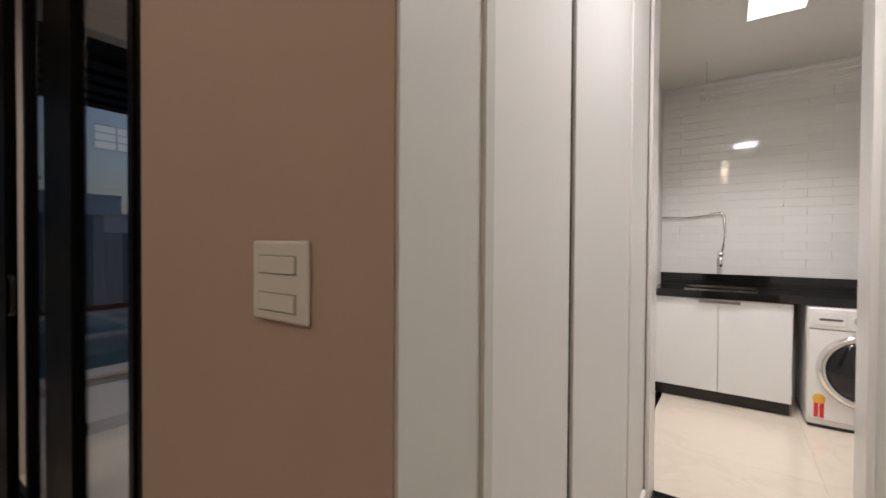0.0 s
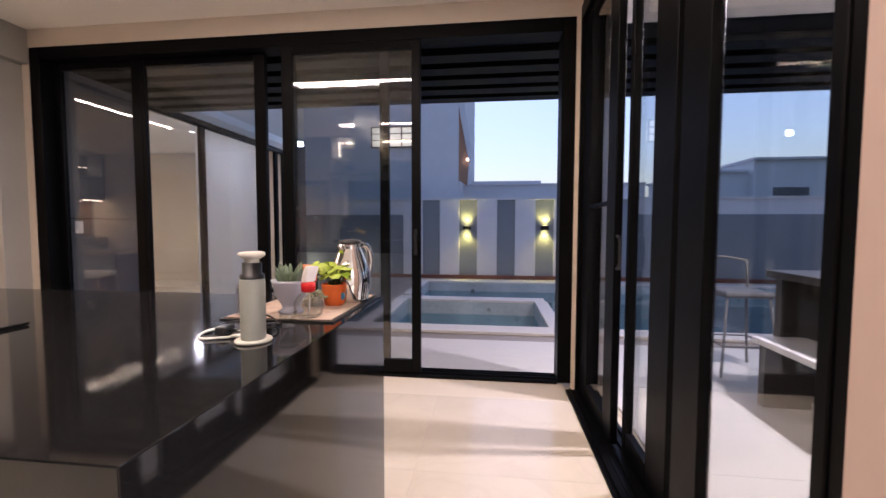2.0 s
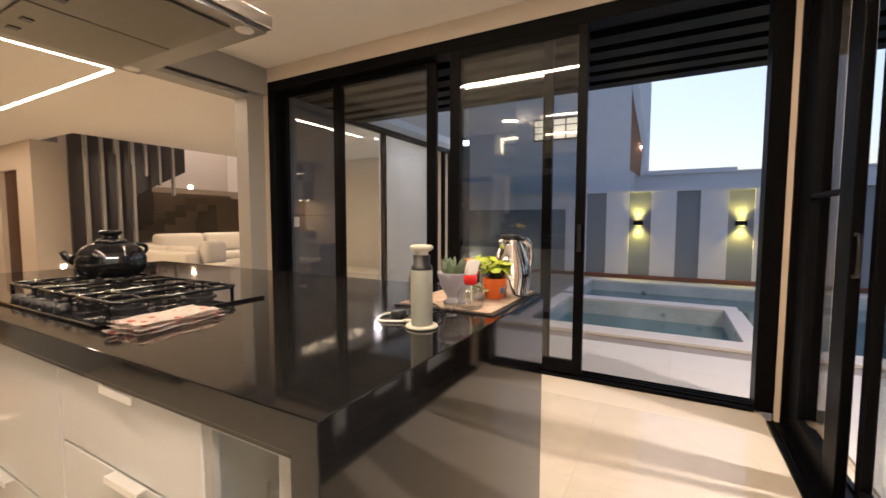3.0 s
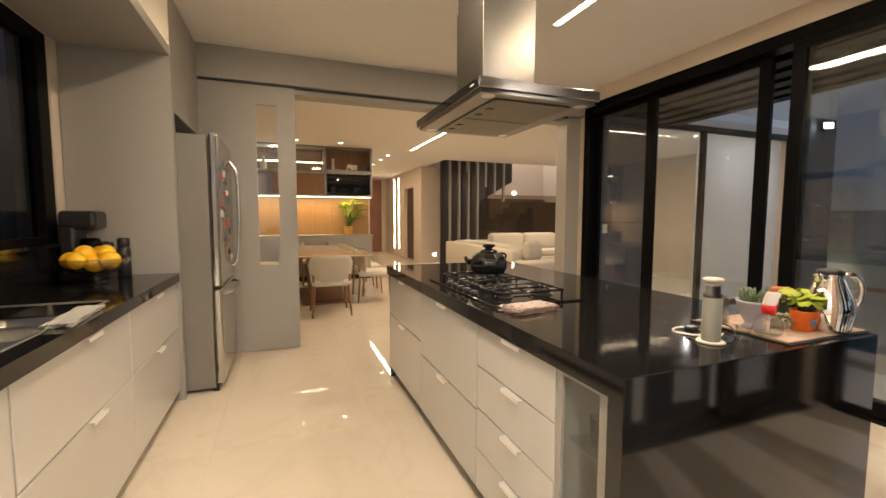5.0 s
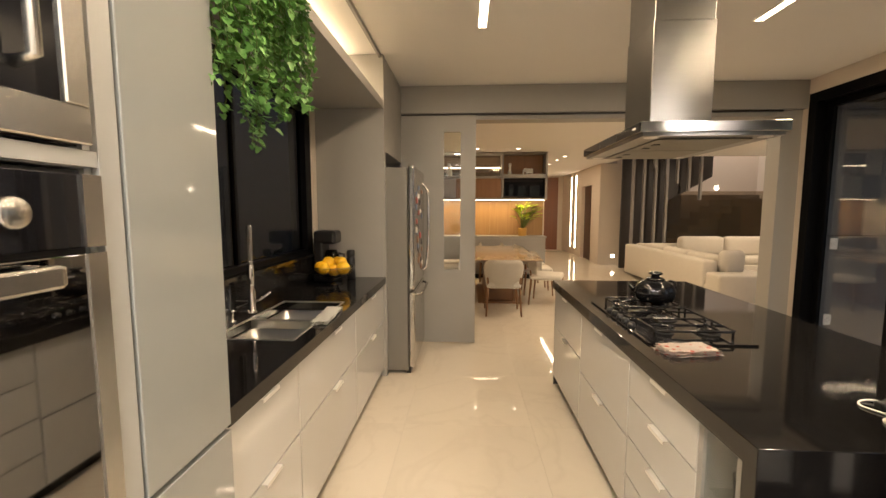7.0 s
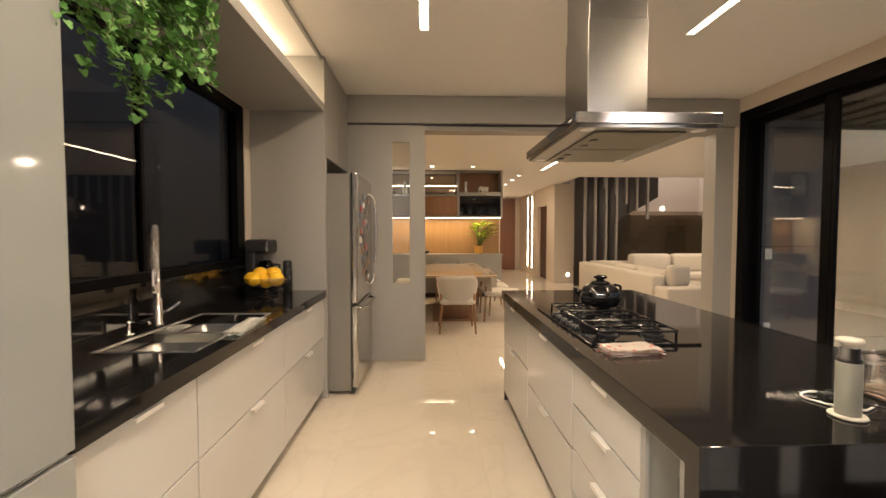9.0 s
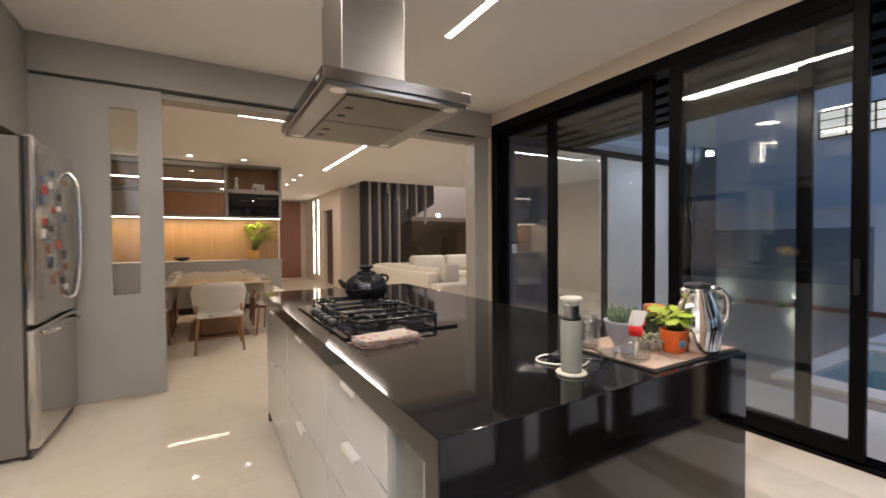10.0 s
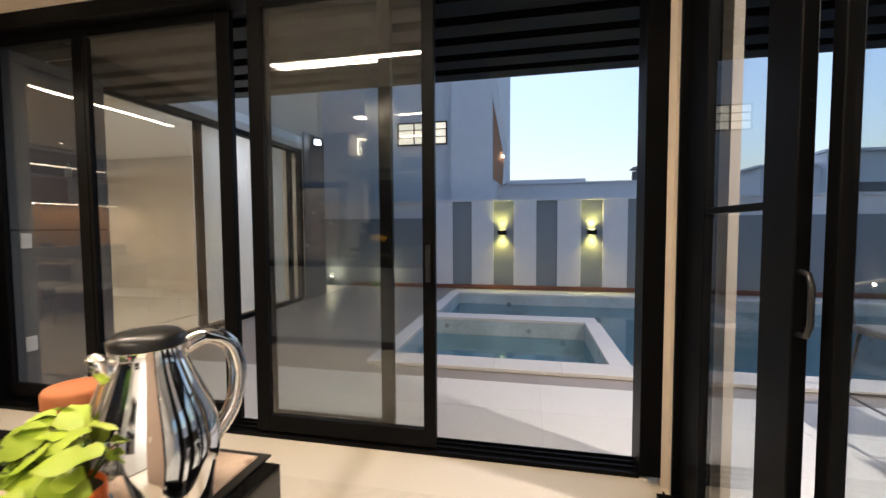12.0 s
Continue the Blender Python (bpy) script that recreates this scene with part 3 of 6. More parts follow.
def cloth(name, label, cx, cy, z, w, d, turn, mat, folds=2, thick=0.009, hang=0.0):
    """A folded cloth: soft layers with rounded, uneven edges."""
    rnd = random.Random(name)
    t = thing(name, label, "cloth", at=(cx, cy, z), turn=turn)
    for k in range(folds):
        bm = bmesh.new()
        n = 14
        s = 1 - 0.04 * k
        g = [[bm.verts.new((w * s * (i / n - 0.5) + rnd.uniform(-0.003, 0.003), d * s * (j / n - 0.5) + rnd.uniform(-0.003, 0.003), 0.002 + k * thick + 0.004 * noise.noise((i * 0.4, j * 0.4, k + cx)) - hang * max(0, j / n - 0.6))) for j in range(n + 1)] for i in range(n + 1)]
        for i in range(n):
            for j in range(n):
                bm.faces.new((g[i][j], g[i + 1][j], g[i + 1][j + 1], g[i][j + 1]))
        bmesh.ops.solidify(bm, geom=bm.faces, thickness=-thick * 0.9)
        part("fold", bm, mat, t, smooth=True)
    return t


cloth("dish_cloth", "white cotton dish cloth over the sink edge", 0.955, -1.56, 0.924, 0.10, 0.38, 4, M_CLOTH)

# window parts
pane = part("pane", boxes((1.545, -1.68, 1.19, 1.551, -0.62, 2.33)), M_DARKGLASS, bpy.data.objects["window_1"], "dark tinted pane")
pane = part("pane", boxes((1.555, -2.72, 1.19, 1.561, -1.706, 2.33)), M_DARKGLASS, bpy.data.objects["window_1"], "dark tinted pane")
structure("wall_side_yard", boxes((2.5, -6, -0.5, 2.7, 2.3, 3.2)), M_EXTG, "dark grey boundary wall outside the window", "wall")

shelf = thing("overhead_shelf", "grey overhead shelf with a warm light strip above the sink", "shelf")
part("board", boxes((0.89, -2.928, 2.395, 1.495, -0.462, 2.46), bevel=0.002, seg=1), M_PANEL, shelf)
part("top_box", boxes((1.22, -2.928, 2.70, 1.495, -0.462, 2.845)), M_PANEL, shelf)
part("light_strip", boxes((1.205, -2.85, 2.775, 1.219, -0.50, 2.79), (1.19, -2.90, 2.50, 1.21, -2.88, 2.80)), M_LED, shelf, "warm glowing light strip")
part("upstand", boxes((0.905, -2.928, 2.815, 0.925, -0.462, 2.848)), M_PANEL, shelf)
ep = thing("end_panel", "grey matt end panel between worktop and fridge", "panel")
part("board", boxes((0.890, -2.985, 0.0, 1.495, -2.93, 2.845)), M_PANEL, ep)
part("edge_band", boxes((0.887, -2.985, 0.0, 0.8895, -2.93, 2.845)), M_PANEL, ep, "thin grey edging")

# bowl of fruit, blender and pepper mill at the end of the worktop
fb = thing("fruit_bowl", "footed clear glass bowl on the black worktop", "bowl", at=(1.24, -2.57, 0.921))
part("dish", lathe([(0, 0), (0.045, 0), (0.045, 0.004), (0.012, 0.010), (0.010, 0.03), (0.03, 0.042), (0.085, 0.07), (0.118, 0.125), (0.122, 0.15), (0.118, 0.15), (0.112, 0.125), (0.08, 0.076), (0.0, 0.05)], 32), M_JAR, fb, smooth=True)
rnd = random.Random(5)


def fruit(x, y, z, r):
    f = thing("orange", "ripe yellow orange in the glass bowl", "fruit", "oranges in the bowl", at=(x, y, z), turn=rnd.uniform(0, 360))
    part("peel", lathe([(0, -r * 0.97)] + [(r * math.cos(a), r * 0.95 * math.sin(a)) for a in [-1.35 + 2.7 * k / 10 for k in range(11)]] + [(0, r * 0.93)], 20), M_FRUIT, f, smooth=True)


for dx, dy, dz, r in ((0.0, 0.0, 0.105, 0.042), (0.062, 0.015, 0.125, 0.04), (-0.055, 0.03, 0.125, 0.042), (-0.02, -0.062, 0.125, 0.04), (0.03, 0.065, 0.128, 0.038), (0.028, 0.0, 0.160, 0.040), (-0.035, -0.005, 0.164, 0.036), (0.0, -0.055, 0.158, 0.034)):
    fruit(1.24 + 1.62 * dx, -2.57 + 1.62 * dy, 0.932 + 1.02 * dz, 1.30 * r)
fb.scale = (1.42, 1.42, 1.0)
bl = thing("coffee_machine", "black coffee machine in the corner of the worktop", "coffee machine", at=(1.365, -2.79, 0.921))
part("base", boxes((-0.08, -0.10, 0, 0.08, 0.10, 0.04), bevel=0.012), M_BLACK, bl)
part("column", boxes((0.01, -0.08, 0.04, 0.08, 0.08, 0.27), bevel=0.015), M_BLACK, bl)
part("head", boxes((-0.085, -0.085, 0.22, 0.08, 0.085, 0.30), bevel=0.02), M_BLACK, bl)
part("jug", lathe([(0, 0.042), (0.045, 0.042), (0.06, 0.08), (0.058, 0.14), (0.04, 0.18), (0.036, 0.18), (0.054, 0.14), (0.056, 0.08), (0, 0.048)], 24, at=(-0.03, 0, 0)), M_DARKGLASS, bl, smooth=True)
part("handle", tube([(-0.085, 0, 0.16), (-0.125, 0, 0.155), (-0.125, 0, 0.08), (-0.09, 0, 0.07)], 0.008), M_BLACK, bl, smooth=True)
bl.scale = (1.15, 1.15, 1.42)
pm = thing("vacuum_bottle", "tall matt black vacuum bottle on the worktop", "bottle", at=(1.18, -2.85, 0.921))
part("body", lathe([(0, 0), (0.036, 0), (0.038, 0.006), (0.038, 0.17), (0.033, 0.19), (0.03, 0.195), (0, 0.195)], 28), M_BLACK, pm, smooth=True)
part("cap", lathe([(0.032, 0.196), (0.034, 0.20), (0.034, 0.245), (0.028, 0.252), (0, 0.253)], 28), M_IRON, pm, smooth=True)

# ---- ivy that hangs from the overhead shelf ----
ivy = thing("hanging_ivy", "trailing green ivy spilling over the overhead shelf", "plant", at=(0.93, -0.72, 2.46))
part("pot", lathe([(0, 0.002), (0.07, 0.002), (0.09, 0.12), (0.095, 0.13), (0.08, 0.13), (0, 0.11)], 24, at=(0.09, 0, 0)), M_SOAP, ivy, "white pot on the shelf", smooth=True)
rnd = random.Random(11)
stems, leaves = bmesh.new(), bmesh.new()
leaf_pts = [(0, 0), (0.35, -0.1), (0.55, 0.25), (0.35, 0.42), (0.30, 0.72), (0, 1.0), (-0.30, 0.72), (-0.35, 0.42), (-0.55, 0.25), (-0.35, -0.1)]


def ivy_leaf(p, s):
    d = Vector((rnd.uniform(-1, 0.35), rnd.uniform(-0.8, 0.8), rnd.uniform(-1.1, 0.1))).normalized()
    u = d.cross(Vector((rnd.uniform(-0.6, -0.1), rnd.uniform(-0.5, 0.5), 1))).normalized()
    n = u.cross(d)
    mid = leaves.verts.new(p + d * s * 0.45 - n * s * 0.08)
    ring = [leaves.verts.new(p + u * (a * s) + d * (b * s) + n * (abs(a) * 0.25 * s)) for a, b in leaf_pts]
    for k in range(len(ring)):
        leaves.faces.new((mid, ring[k], ring[(k + 1) % len(ring)]))


for k in range(44):
    y = rnd.uniform(-0.36, 0.26)
    x0 = rnd.uniform(-0.05, 0.02)
    drop = (0.30 + 0.34 * rnd.random()) * (1.0 - 0.5 * abs(y) / 0.5)
    pts, p = [Vector((0.07, y * 0.3, 0.13)), Vector((-0.02, y * 0.8, 0.12)), Vector((-0.05 + x0, y, 0.02))], Vector((-0.055 + x0, y, 0.0))
    while p.z > -drop - 0.06:
        p = p + Vector((rnd.uniform(-0.012, 0.013), rnd.uniform(-0.02, 0.02), -0.035))
        pts.append(p.copy())
    tube(pts, 0.0018, 5, bm=stems)
    for q in pts[1:]:
        for _ in range(4):
            ivy_leaf(q + Vector((rnd.uniform(-0.012, 0.012), rnd.uniform(-0.02, 0.02), rnd.uniform(-0.02, 0.02))), rnd.uniform(0.017, 0.034))
part("stem", stems, M_STEM, ivy, smooth=True)
tagged(part("foliage", leaves, M_IVY, ivy, "small lobed green leaves", smooth=True), kind="stuff")

# ---- tall units ----
tall = thing("larder_cabinet", "tall glossy pale grey cabinet beside the oven tower", "cabinet")
part("body", boxes((0.90, -0.455, 0.08, 1.495, -0.125, 2.845)), M_LACQ, tall)
part("plinth", boxes((0.95, -0.455, 0.0, 1.495, -0.125, 0.08)), M_TOE, tall, "dark recessed plinth")
part("upper_door", boxes((0.878, -0.455, 0.878, 0.899, -0.127, 2.84), bevel=0.002, seg=1), M_LACQ2, tall)
part("lower_door", boxes((0.878, -0.455, 0.085, 0.899, -0.127, 0.862), bevel=0.002, seg=1), M_LACQ2, tall)

tower = thing("oven_tower", "satin grey tower housing a built-in oven and microwave", "cabinet")
for dims in ((0.90, -0.12, 0.08, 1.495, 0.60, 0.90), (0.90, -0.054, 1.605, 1.449, 0.564, 1.64), (0.90, -0.12, 2.141, 1.495, 0.60, 2.845), (0.90, -0.12, 0.901, 1.495, -0.055, 2.14), (0.90, 0.565, 0.901, 1.495, 0.60, 2.14), (1.45, -0.054, 0.901, 1.495, 0.564, 2.14)):
    part("carcass_panel", boxes(dims), M_FRAME, tower)
part("plinth", boxes((0.95, -0.12, 0.0, 1.495, 0.60, 0.08)), M_TOE, tower)
part("trim", boxes((0.882, -0.120, 0.085, 0.899, -0.070, 2.84), (0.882, 0.572, 0.085, 0.899, 0.60, 2.84), (0.884, -0.070, 1.607, 0.899, 0.572, 1.638), bevel=0.001, seg=1), M_FRAME, tower, "satin aluminium trim")
part("lower_door", boxes((0.880, -0.068, 0.085, 0.899, 0.570, 0.898), bevel=0.002, seg=1), M_LACQ, tower)
part("upper_door", boxes((0.880, -0.068, 2.145, 0.899, 0.570, 2.84), bevel=0.002, seg=1), M_LACQ, tower)

ov = thing("oven", "black glass built-in oven with a steel handle", "oven")
part("body", boxes((0.905, -0.05, 0.905, 1.44, 0.56, 1.60)), M_BLACK, ov)
part("control_panel", boxes((0.880, -0.045, 1.457, 0.904, 0.555, 1.592), bevel=0.002, seg=1), M_OVEN, ov)
part("door", boxes((0.878, -0.045, 0.912, 0.904, 0.555, 1.445), bevel=0.002, seg=1), M_MIRROR, ov, "mirror-black oven door")
part("side_strip", boxes((0.874, -0.064, 0.912, 0.880, -0.024, 1.445), (0.874, -0.064, 1.457, 0.882, -0.024, 1.592)), M_BRONZE, ov, "steel edge strip")
part("knob", lathe([(0, 0.0), (0.026, 0.0), (0.026, 0.018), (0.022, 0.022), (0, 0.022)], 24), M_BRONZE, ov, "round steel knob", smooth=True).matrix_local = pose(0.88, 0.106, 1.522, 0, -90, 0)
part("handle", boxes((0.834, 0.06, 1.396, 0.848, 0.45, 1.436), (0.838, 0.052, 1.398, 0.878, 0.066, 1.434), (0.838, 0.444, 1.398, 0.878, 0.458, 1.434), bevel=0.006, seg=3), M_BRONZE, ov, "flat steel bar handle")

mw = thing("microwave_oven", "built-in microwave with a steel frame and black glass", "microwave")
part("body", boxes((0.905, -0.05, 1.645, 1.40, 0.56, 2.135)), M_BLACK, mw)
part("frame", boxes((0.872, -0.052, 1.647, 0.904, 0.562, 1.715), (0.872, -0.052, 2.075, 0.904, 0.562, 2.132), (0.872, -0.052, 1.715, 0.904, -0.005, 2.075), (0.872, 0.52, 1.715, 0.904, 0.562, 2.075), bevel=0.003, seg=1), M_BRONZE, mw)
part("door", boxes((0.880, -0.005, 1.715, 0.904, 0.52, 2.075)), M_OVEN, mw, "black glass door")
part("handle", tube([(0.88, 0.07, 1.76), (0.845, 0.07, 1.77), (0.845, 0.07, 2.02), (0.88, 0.07, 2.03)], 0.011, 12), M_BRONZE, mw, "steel bar handle", smooth=True)

store = thing("passage_cabinet", "tall glossy pale cabinet lining the passage", "cabinet")
part("body", boxes((1.02, 0.605, 0.08, 1.495, 2.395, 2.845)), M_LACQ, store)
part("plinth", boxes((1.06, 0.605, 0.0, 1.495, 2.395, 0.08)), M_TOE, store)
for y0, y1 in ((0.607, 1.20), (1.203, 1.796), (1.80, 2.393)):
    part("door", boxes((1.0, y0, 0.085, 1.019, y1, 2.84), bevel=0.002, seg=1), M_LACQ, store)

# ---- fridge ----
fr = thing("fridge", "brushed steel fridge-freezer with coloured magnets on its door", "fridge")
part("body", boxes((0.70, -3.86, 0.03, 1.42, -3.00, 1.90), bevel=0.006), M_FRIDGE, fr, "grey painted fridge side")
part("upper_door", boxes((0.635, -3.865, 0.79, 0.694, -2.995, 1.92), bevel=0.018, seg=3), M_STEEL, fr)
part("lower_door", boxes((0.635, -3.865, 0.06, 0.694, -2.995, 0.775), bevel=0.018, seg=3), M_STEEL, fr)
part("foot_grille", boxes((0.68, -3.84, 0.0, 0.72, -3.02, 0.05)), M_BLACK, fr)
hp = [(0.636, -3.70, 0.88), (0.60, -3.70, 0.93), (0.575, -3.70, 1.15), (0.57, -3.70, 1.40), (0.58, -3.70, 1.70), (0.636, -3.70, 1.80)]
part("handle", tube(bend(hp), 0.014, 12), M_CHROME, fr, "long curved chrome handle", smooth=True)
part("handle", tube([(0.636, -3.78, 0.735), (0.59, -3.70, 0.735), (0.58, -3.43, 0.735), (0.59, -3.16, 0.735), (0.636, -3.08, 0.735)], 0.012, 12), M_STEEL, fr, smooth=True)
rnd = random.Random(3)
cols = [material("magnet_" + n, c, 0.4, grain=0.05, scale=60) for n, c in (("red", (0.40, 0.06, 0.05)), ("white", (0.75, 0.72, 0.66)), ("blue", (0.10, 0.14, 0.22)), ("dark", (0.05, 0.04, 0.04)), ("brown", (0.25, 0.12, 0.06)))]
for k in range(26):
    y, z = rnd.uniform(-3.62, -3.12), 0.95 + 0.82 * k / 26 + rnd.uniform(-0.01, 0.01)
    w, h = rnd.uniform(0.018, 0.034), rnd.uniform(0.018, 0.032)
    m = thing("fridge_magnet", "small coloured magnet on the fridge door", "magnet", "fridge magnets", at=(0.635, y, z))
    part("plaque", boxes((-0.008, -w, -h, -0.0005, w, h), bevel=0.004), rnd.choice(cols), m)
part("badge", boxes((0.632, -3.10, 1.82, 0.6352, -3.03, 1.84)), M_CHROME, fr)
oc = thing("fridge_cabinet", "grey upper cabinet above the fridge", "cabinet")
part("body", boxes((0.91, -3.94, 2.035, 1.495, -2.99, 2.845)), M_PANEL, oc)
part("door", boxes((0.89, -3.94, 2.035, 0.908, -3.467, 2.845), bevel=0.002, seg=1), M_PANEL, oc)
part("door", boxes((0.89, -3.464, 2.035, 0.908, -2.99, 2.845), bevel=0.002, seg=1), M_PANEL, oc)

# sliding panel that closes the opening to the dining room
sp = thing("sliding_panel_door", "grey sliding panel door with a narrow glass slot", "door")
part("leaf", boxes((0.07, -3.945, 0.012, 0.235, -3.905, 2.54), (0.42, -3.945, 0.012, 0.90, -3.905, 2.54), (0.235, -3.945, 0.012, 0.42, -3.905, 0.85), (0.235, -3.945, 2.365, 0.42, -3.905, 2.54)), M_PANEL, sp)
part("pane", boxes((0.233, -3.928, 0.848, 0.422, -3.922, 2.367)), M_GLASS, sp, "narrow clear glass slot")
part("rail", boxes((-3.13, -3.949, 2.545, 0.90, -3.915, 2.56)), M_TOE, sp, "thin dark head rail")
beam = structure("trim_beam", boxes((WX + 0.002, -3.948, 2.562, 0.888, -3.88, 2.848)), M_PANEL, "grey beam casing above the opening", "beam")
# ---- island ----
isl = thing("island_worktop", "polished black granite island top with a waterfall end", "worktop")
bm = bmesh.new()
side = [(-2.86, 0.86), (-2.86, 0.92), (-0.335, 0.92), (-0.335, 0.0), (-0.390, 0.0), (-0.390, 0.86)]
ends = [[bm.verts.new((x, y, z)) for y, z in side] for x in (-1.68, -0.575)]
bm.faces.new(ends[0])
bm.faces.new(ends[1][::-1])
for k in range(6):
    bm.faces.new((ends[0][k], ends[1][k], ends[1][(k + 1) % 6], ends[0][(k + 1) % 6]))
bmesh.ops.recalc_face_normals(bm, faces=bm.faces)
bmesh.ops.bevel(bm, geom=bm.edges[:], offset=0.002, segments=2, affect="EDGES", profile=0.5)
part("slab", bm, M_GRANITE, isl)
part("apron", boxes((-0.60, -2.858, 0.852, -0.577, -0.392, 0.8595)), M_GRANITE, isl)
IX = -0.597
DX = 0.98
front_unit("island_cabinet", IX, 1, -2.84, -2.03, [(0.085, 0.525, -2.43), (0.53, 0.848, -2.43)], "glossy grey island cabinet with two deep drawers", "island cabinets", DX, top=0.85)
front_unit("island_cabinet", IX, 1, -2.025, -1.215, [(0.085, 0.445, -1.62), (0.45, 0.848, -1.62)], "glossy grey island cabinet with two deep drawers under the hob", "island cabinets", DX, top=0.85)
front_unit("island_cabinet", IX, 1, -1.21, -0.635, [(0.085, 0.272, -0.89), (0.275, 0.462, -0.89), (0.465, 0.655, -0.89), (0.658, 0.848, -0.89)], "glossy grey island cabinet with four drawers", "island cabinets", DX, top=0.85)
nb = thing("bottle_niche", "grey open niche with a glass front in the island", "cabinet")
part("body", boxes((IX - DX, -0.63, 0.08, IX - 0.45, -0.392, 0.85), (IX - 0.45, -0.63, 0.08, IX, -0.605, 0.85), (IX - 0.45, -0.440, 0.08, IX, -0.392, 0.85), (IX - 0.45, -0.605, 0.08, IX, -0.440, 0.10), (IX - 0.45, -0.605, 0.832, IX, -0.440, 0.85)), M_PANEL, nb)
part("plinth", boxes((IX - DX, -0.63, 0.0, IX - 0.06, -0.392, 0.08)), M_TOE, nb)
pn = part("pane", boxes((IX - 0.016, -0.604, 0.102, IX - 0.011, -0.441, 0.830)), M_GLASS, nb, "clear glass front")
part("shelf", boxes((IX - 0.445, -0.604, 0.62, IX - 0.03, -0.441, 0.626)), M_GLASS, nb, "glass shelf")
for k in range(3):
    for z in (0.628, 0.102):
        g = thing("tumbler", "small clear glass tumbler in the niche", "glass", "tumblers in the niche", at=(IX - 0.08 - 0.09 * k, -0.525, z))
        part("cup", lathe([(0, 0), (0.024, 0), (0.030, 0.09), (0.028, 0.09), (0.022, 0.006), (0, 0.006)], 18), M_GLASS, g, smooth=True)
ie = tagged(part("island_end_panel", boxes((-1.60, -2.858, 0.0, -0.60, -2.843, 0.858)), M_TOE), "dark end panel of the island", "panel")

# ---- hob, kettle, towel ----
hob = thing("gas_hob", "black glass gas hob with five burners and iron grates", "hob", at=(-0.885, -1.58, 0.921))
part("plate", boxes((-0.245, -0.43, 0.0, 0.235, 0.43, 0.008), bevel=0.003), M_HOBGLASS, hob)
burn = [(-0.11, -0.27, 0.036), (0.10, -0.27, 0.042), (-0.02, 0.0, 0.06), (-0.12, 0.26, 0.042), (0.09, 0.26, 0.036)]
for bx, by, r in burn:
    b = part("burner", lathe([(0, 0.008), (r * 1.25, 0.008), (r * 1.25, 0.012), (r, 0.014), (r, 0.024), (0, 0.024)], 24, at=(bx, by, 0)), M_IRON, hob, smooth=False)
    part("cap", lathe([(r * 0.95, 0.0245), (r * 0.9, 0.032), (0, 0.033)], 24, at=(bx, by, 0)), M_ENAMEL, b, "black enamel burner cap", smooth=True)


def grate(y0, y1, cs):
    bm = bmesh.new()
    x0, x1, z = -0.195, 0.165, 0.042
    loop = [(x0 + 0.02, y0, z), (x1 - 0.02, y0, z), (x1, y0 + 0.02, z), (x1, y1 - 0.02, z), (x1 - 0.02, y1, z), (x0 + 0.02, y1, z), (x0, y1 - 0.02, z), (x0, y0 + 0.02, z)]
    tube(loop, 0.0058, 8, bm, closed=True)
    for cx, cy, r in cs:
        for a in range(4):
            t = a * math.pi / 2
            dx, dy = math.cos(t), math.sin(t)
            ex = (x1 if dx > 0.5 else x0) if abs(dx) > 0.5 else cx
            ey = (y1 if dy > 0.5 else y0) if abs(dy) > 0.5 else cy
            tube([(cx + dx * r * 0.45, cy + dy * r * 0.45, z + 0.004), (cx + dx * r * 0.9, cy + dy * r * 0.9, z + 0.006), (ex, ey, z)], 0.0055, 8, bm)
    for fx in (x0, x1):
        for fy in (y0 + 0.03, y1 - 0.03):
            tube([(fx, fy, z), (fx, fy, 0.008)], 0.006, 8, bm)
    return bm


part("grate", grate(-0.385, -0.140, burn[:2]), M_ENAMEL, hob, "black enamelled iron grate", smooth=True)
part("grate", grate(-0.135, 0.125, burn[2:3]), M_ENAMEL, hob, "black enamelled iron grate", smooth=True)
part("grate", grate(0.125, 0.355, burn[3:]), M_ENAMEL, hob, "black enamelled iron grate", smooth=True)
for k in range(5):
    part("knob", lathe([(0, 0.008), (0.019, 0.008), (0.019, 0.016), (0.015, 0.03), (0, 0.031)], 18, at=(0.205, -0.16 + 0.08 * k, 0)), M_BLACK, hob, smooth=True)

ket = thing("kettle", "round black enamel kettle on the hob", "kettle", at=(-0.985, -1.86, 0.968))
ribs = bmesh.new()
prof = [(0.0, 0.0), (0.075, 0.0), (0.092, 0.012), (0.104, 0.040), (0.104, 0.068), (0.092, 0.098), (0.070, 0.118), (0.05, 0.124), (0.045, 0.126)]
n = 48
rings = [[ribs.verts.new((r * (1 + 0.025 * math.cos(8 * 2 * math.pi * k / n)) * math.cos(2 * math.pi * k / n), r * (1 + 0.025 * math.cos(8 * 2 * math.pi * k / n)) * math.sin(2 * math.pi * k / n), z)) for k in range(n)] for r, z in prof[1:]]
for a, b in zip(rings, rings[1:]):
    for k in range(n):
        ribs.faces.new((a[k], a[(k + 1) % n], b[(k + 1) % n], b[k]))
ribs.faces.new(rings[0][::-1])
part("body", ribs, M_ENAMEL, ket, smooth=True)
part("lid", lathe([(0.047, 0.125), (0.049, 0.130), (0.040, 0.138), (0.022, 0.142), (0.020, 0.150), (0.034, 0.156), (0.036, 0.164), (0.030, 0.170), (0.016, 0.171), (0.014, 0.166), (0, 0.166)], 28), M_ENAMEL, ket, smooth=True)
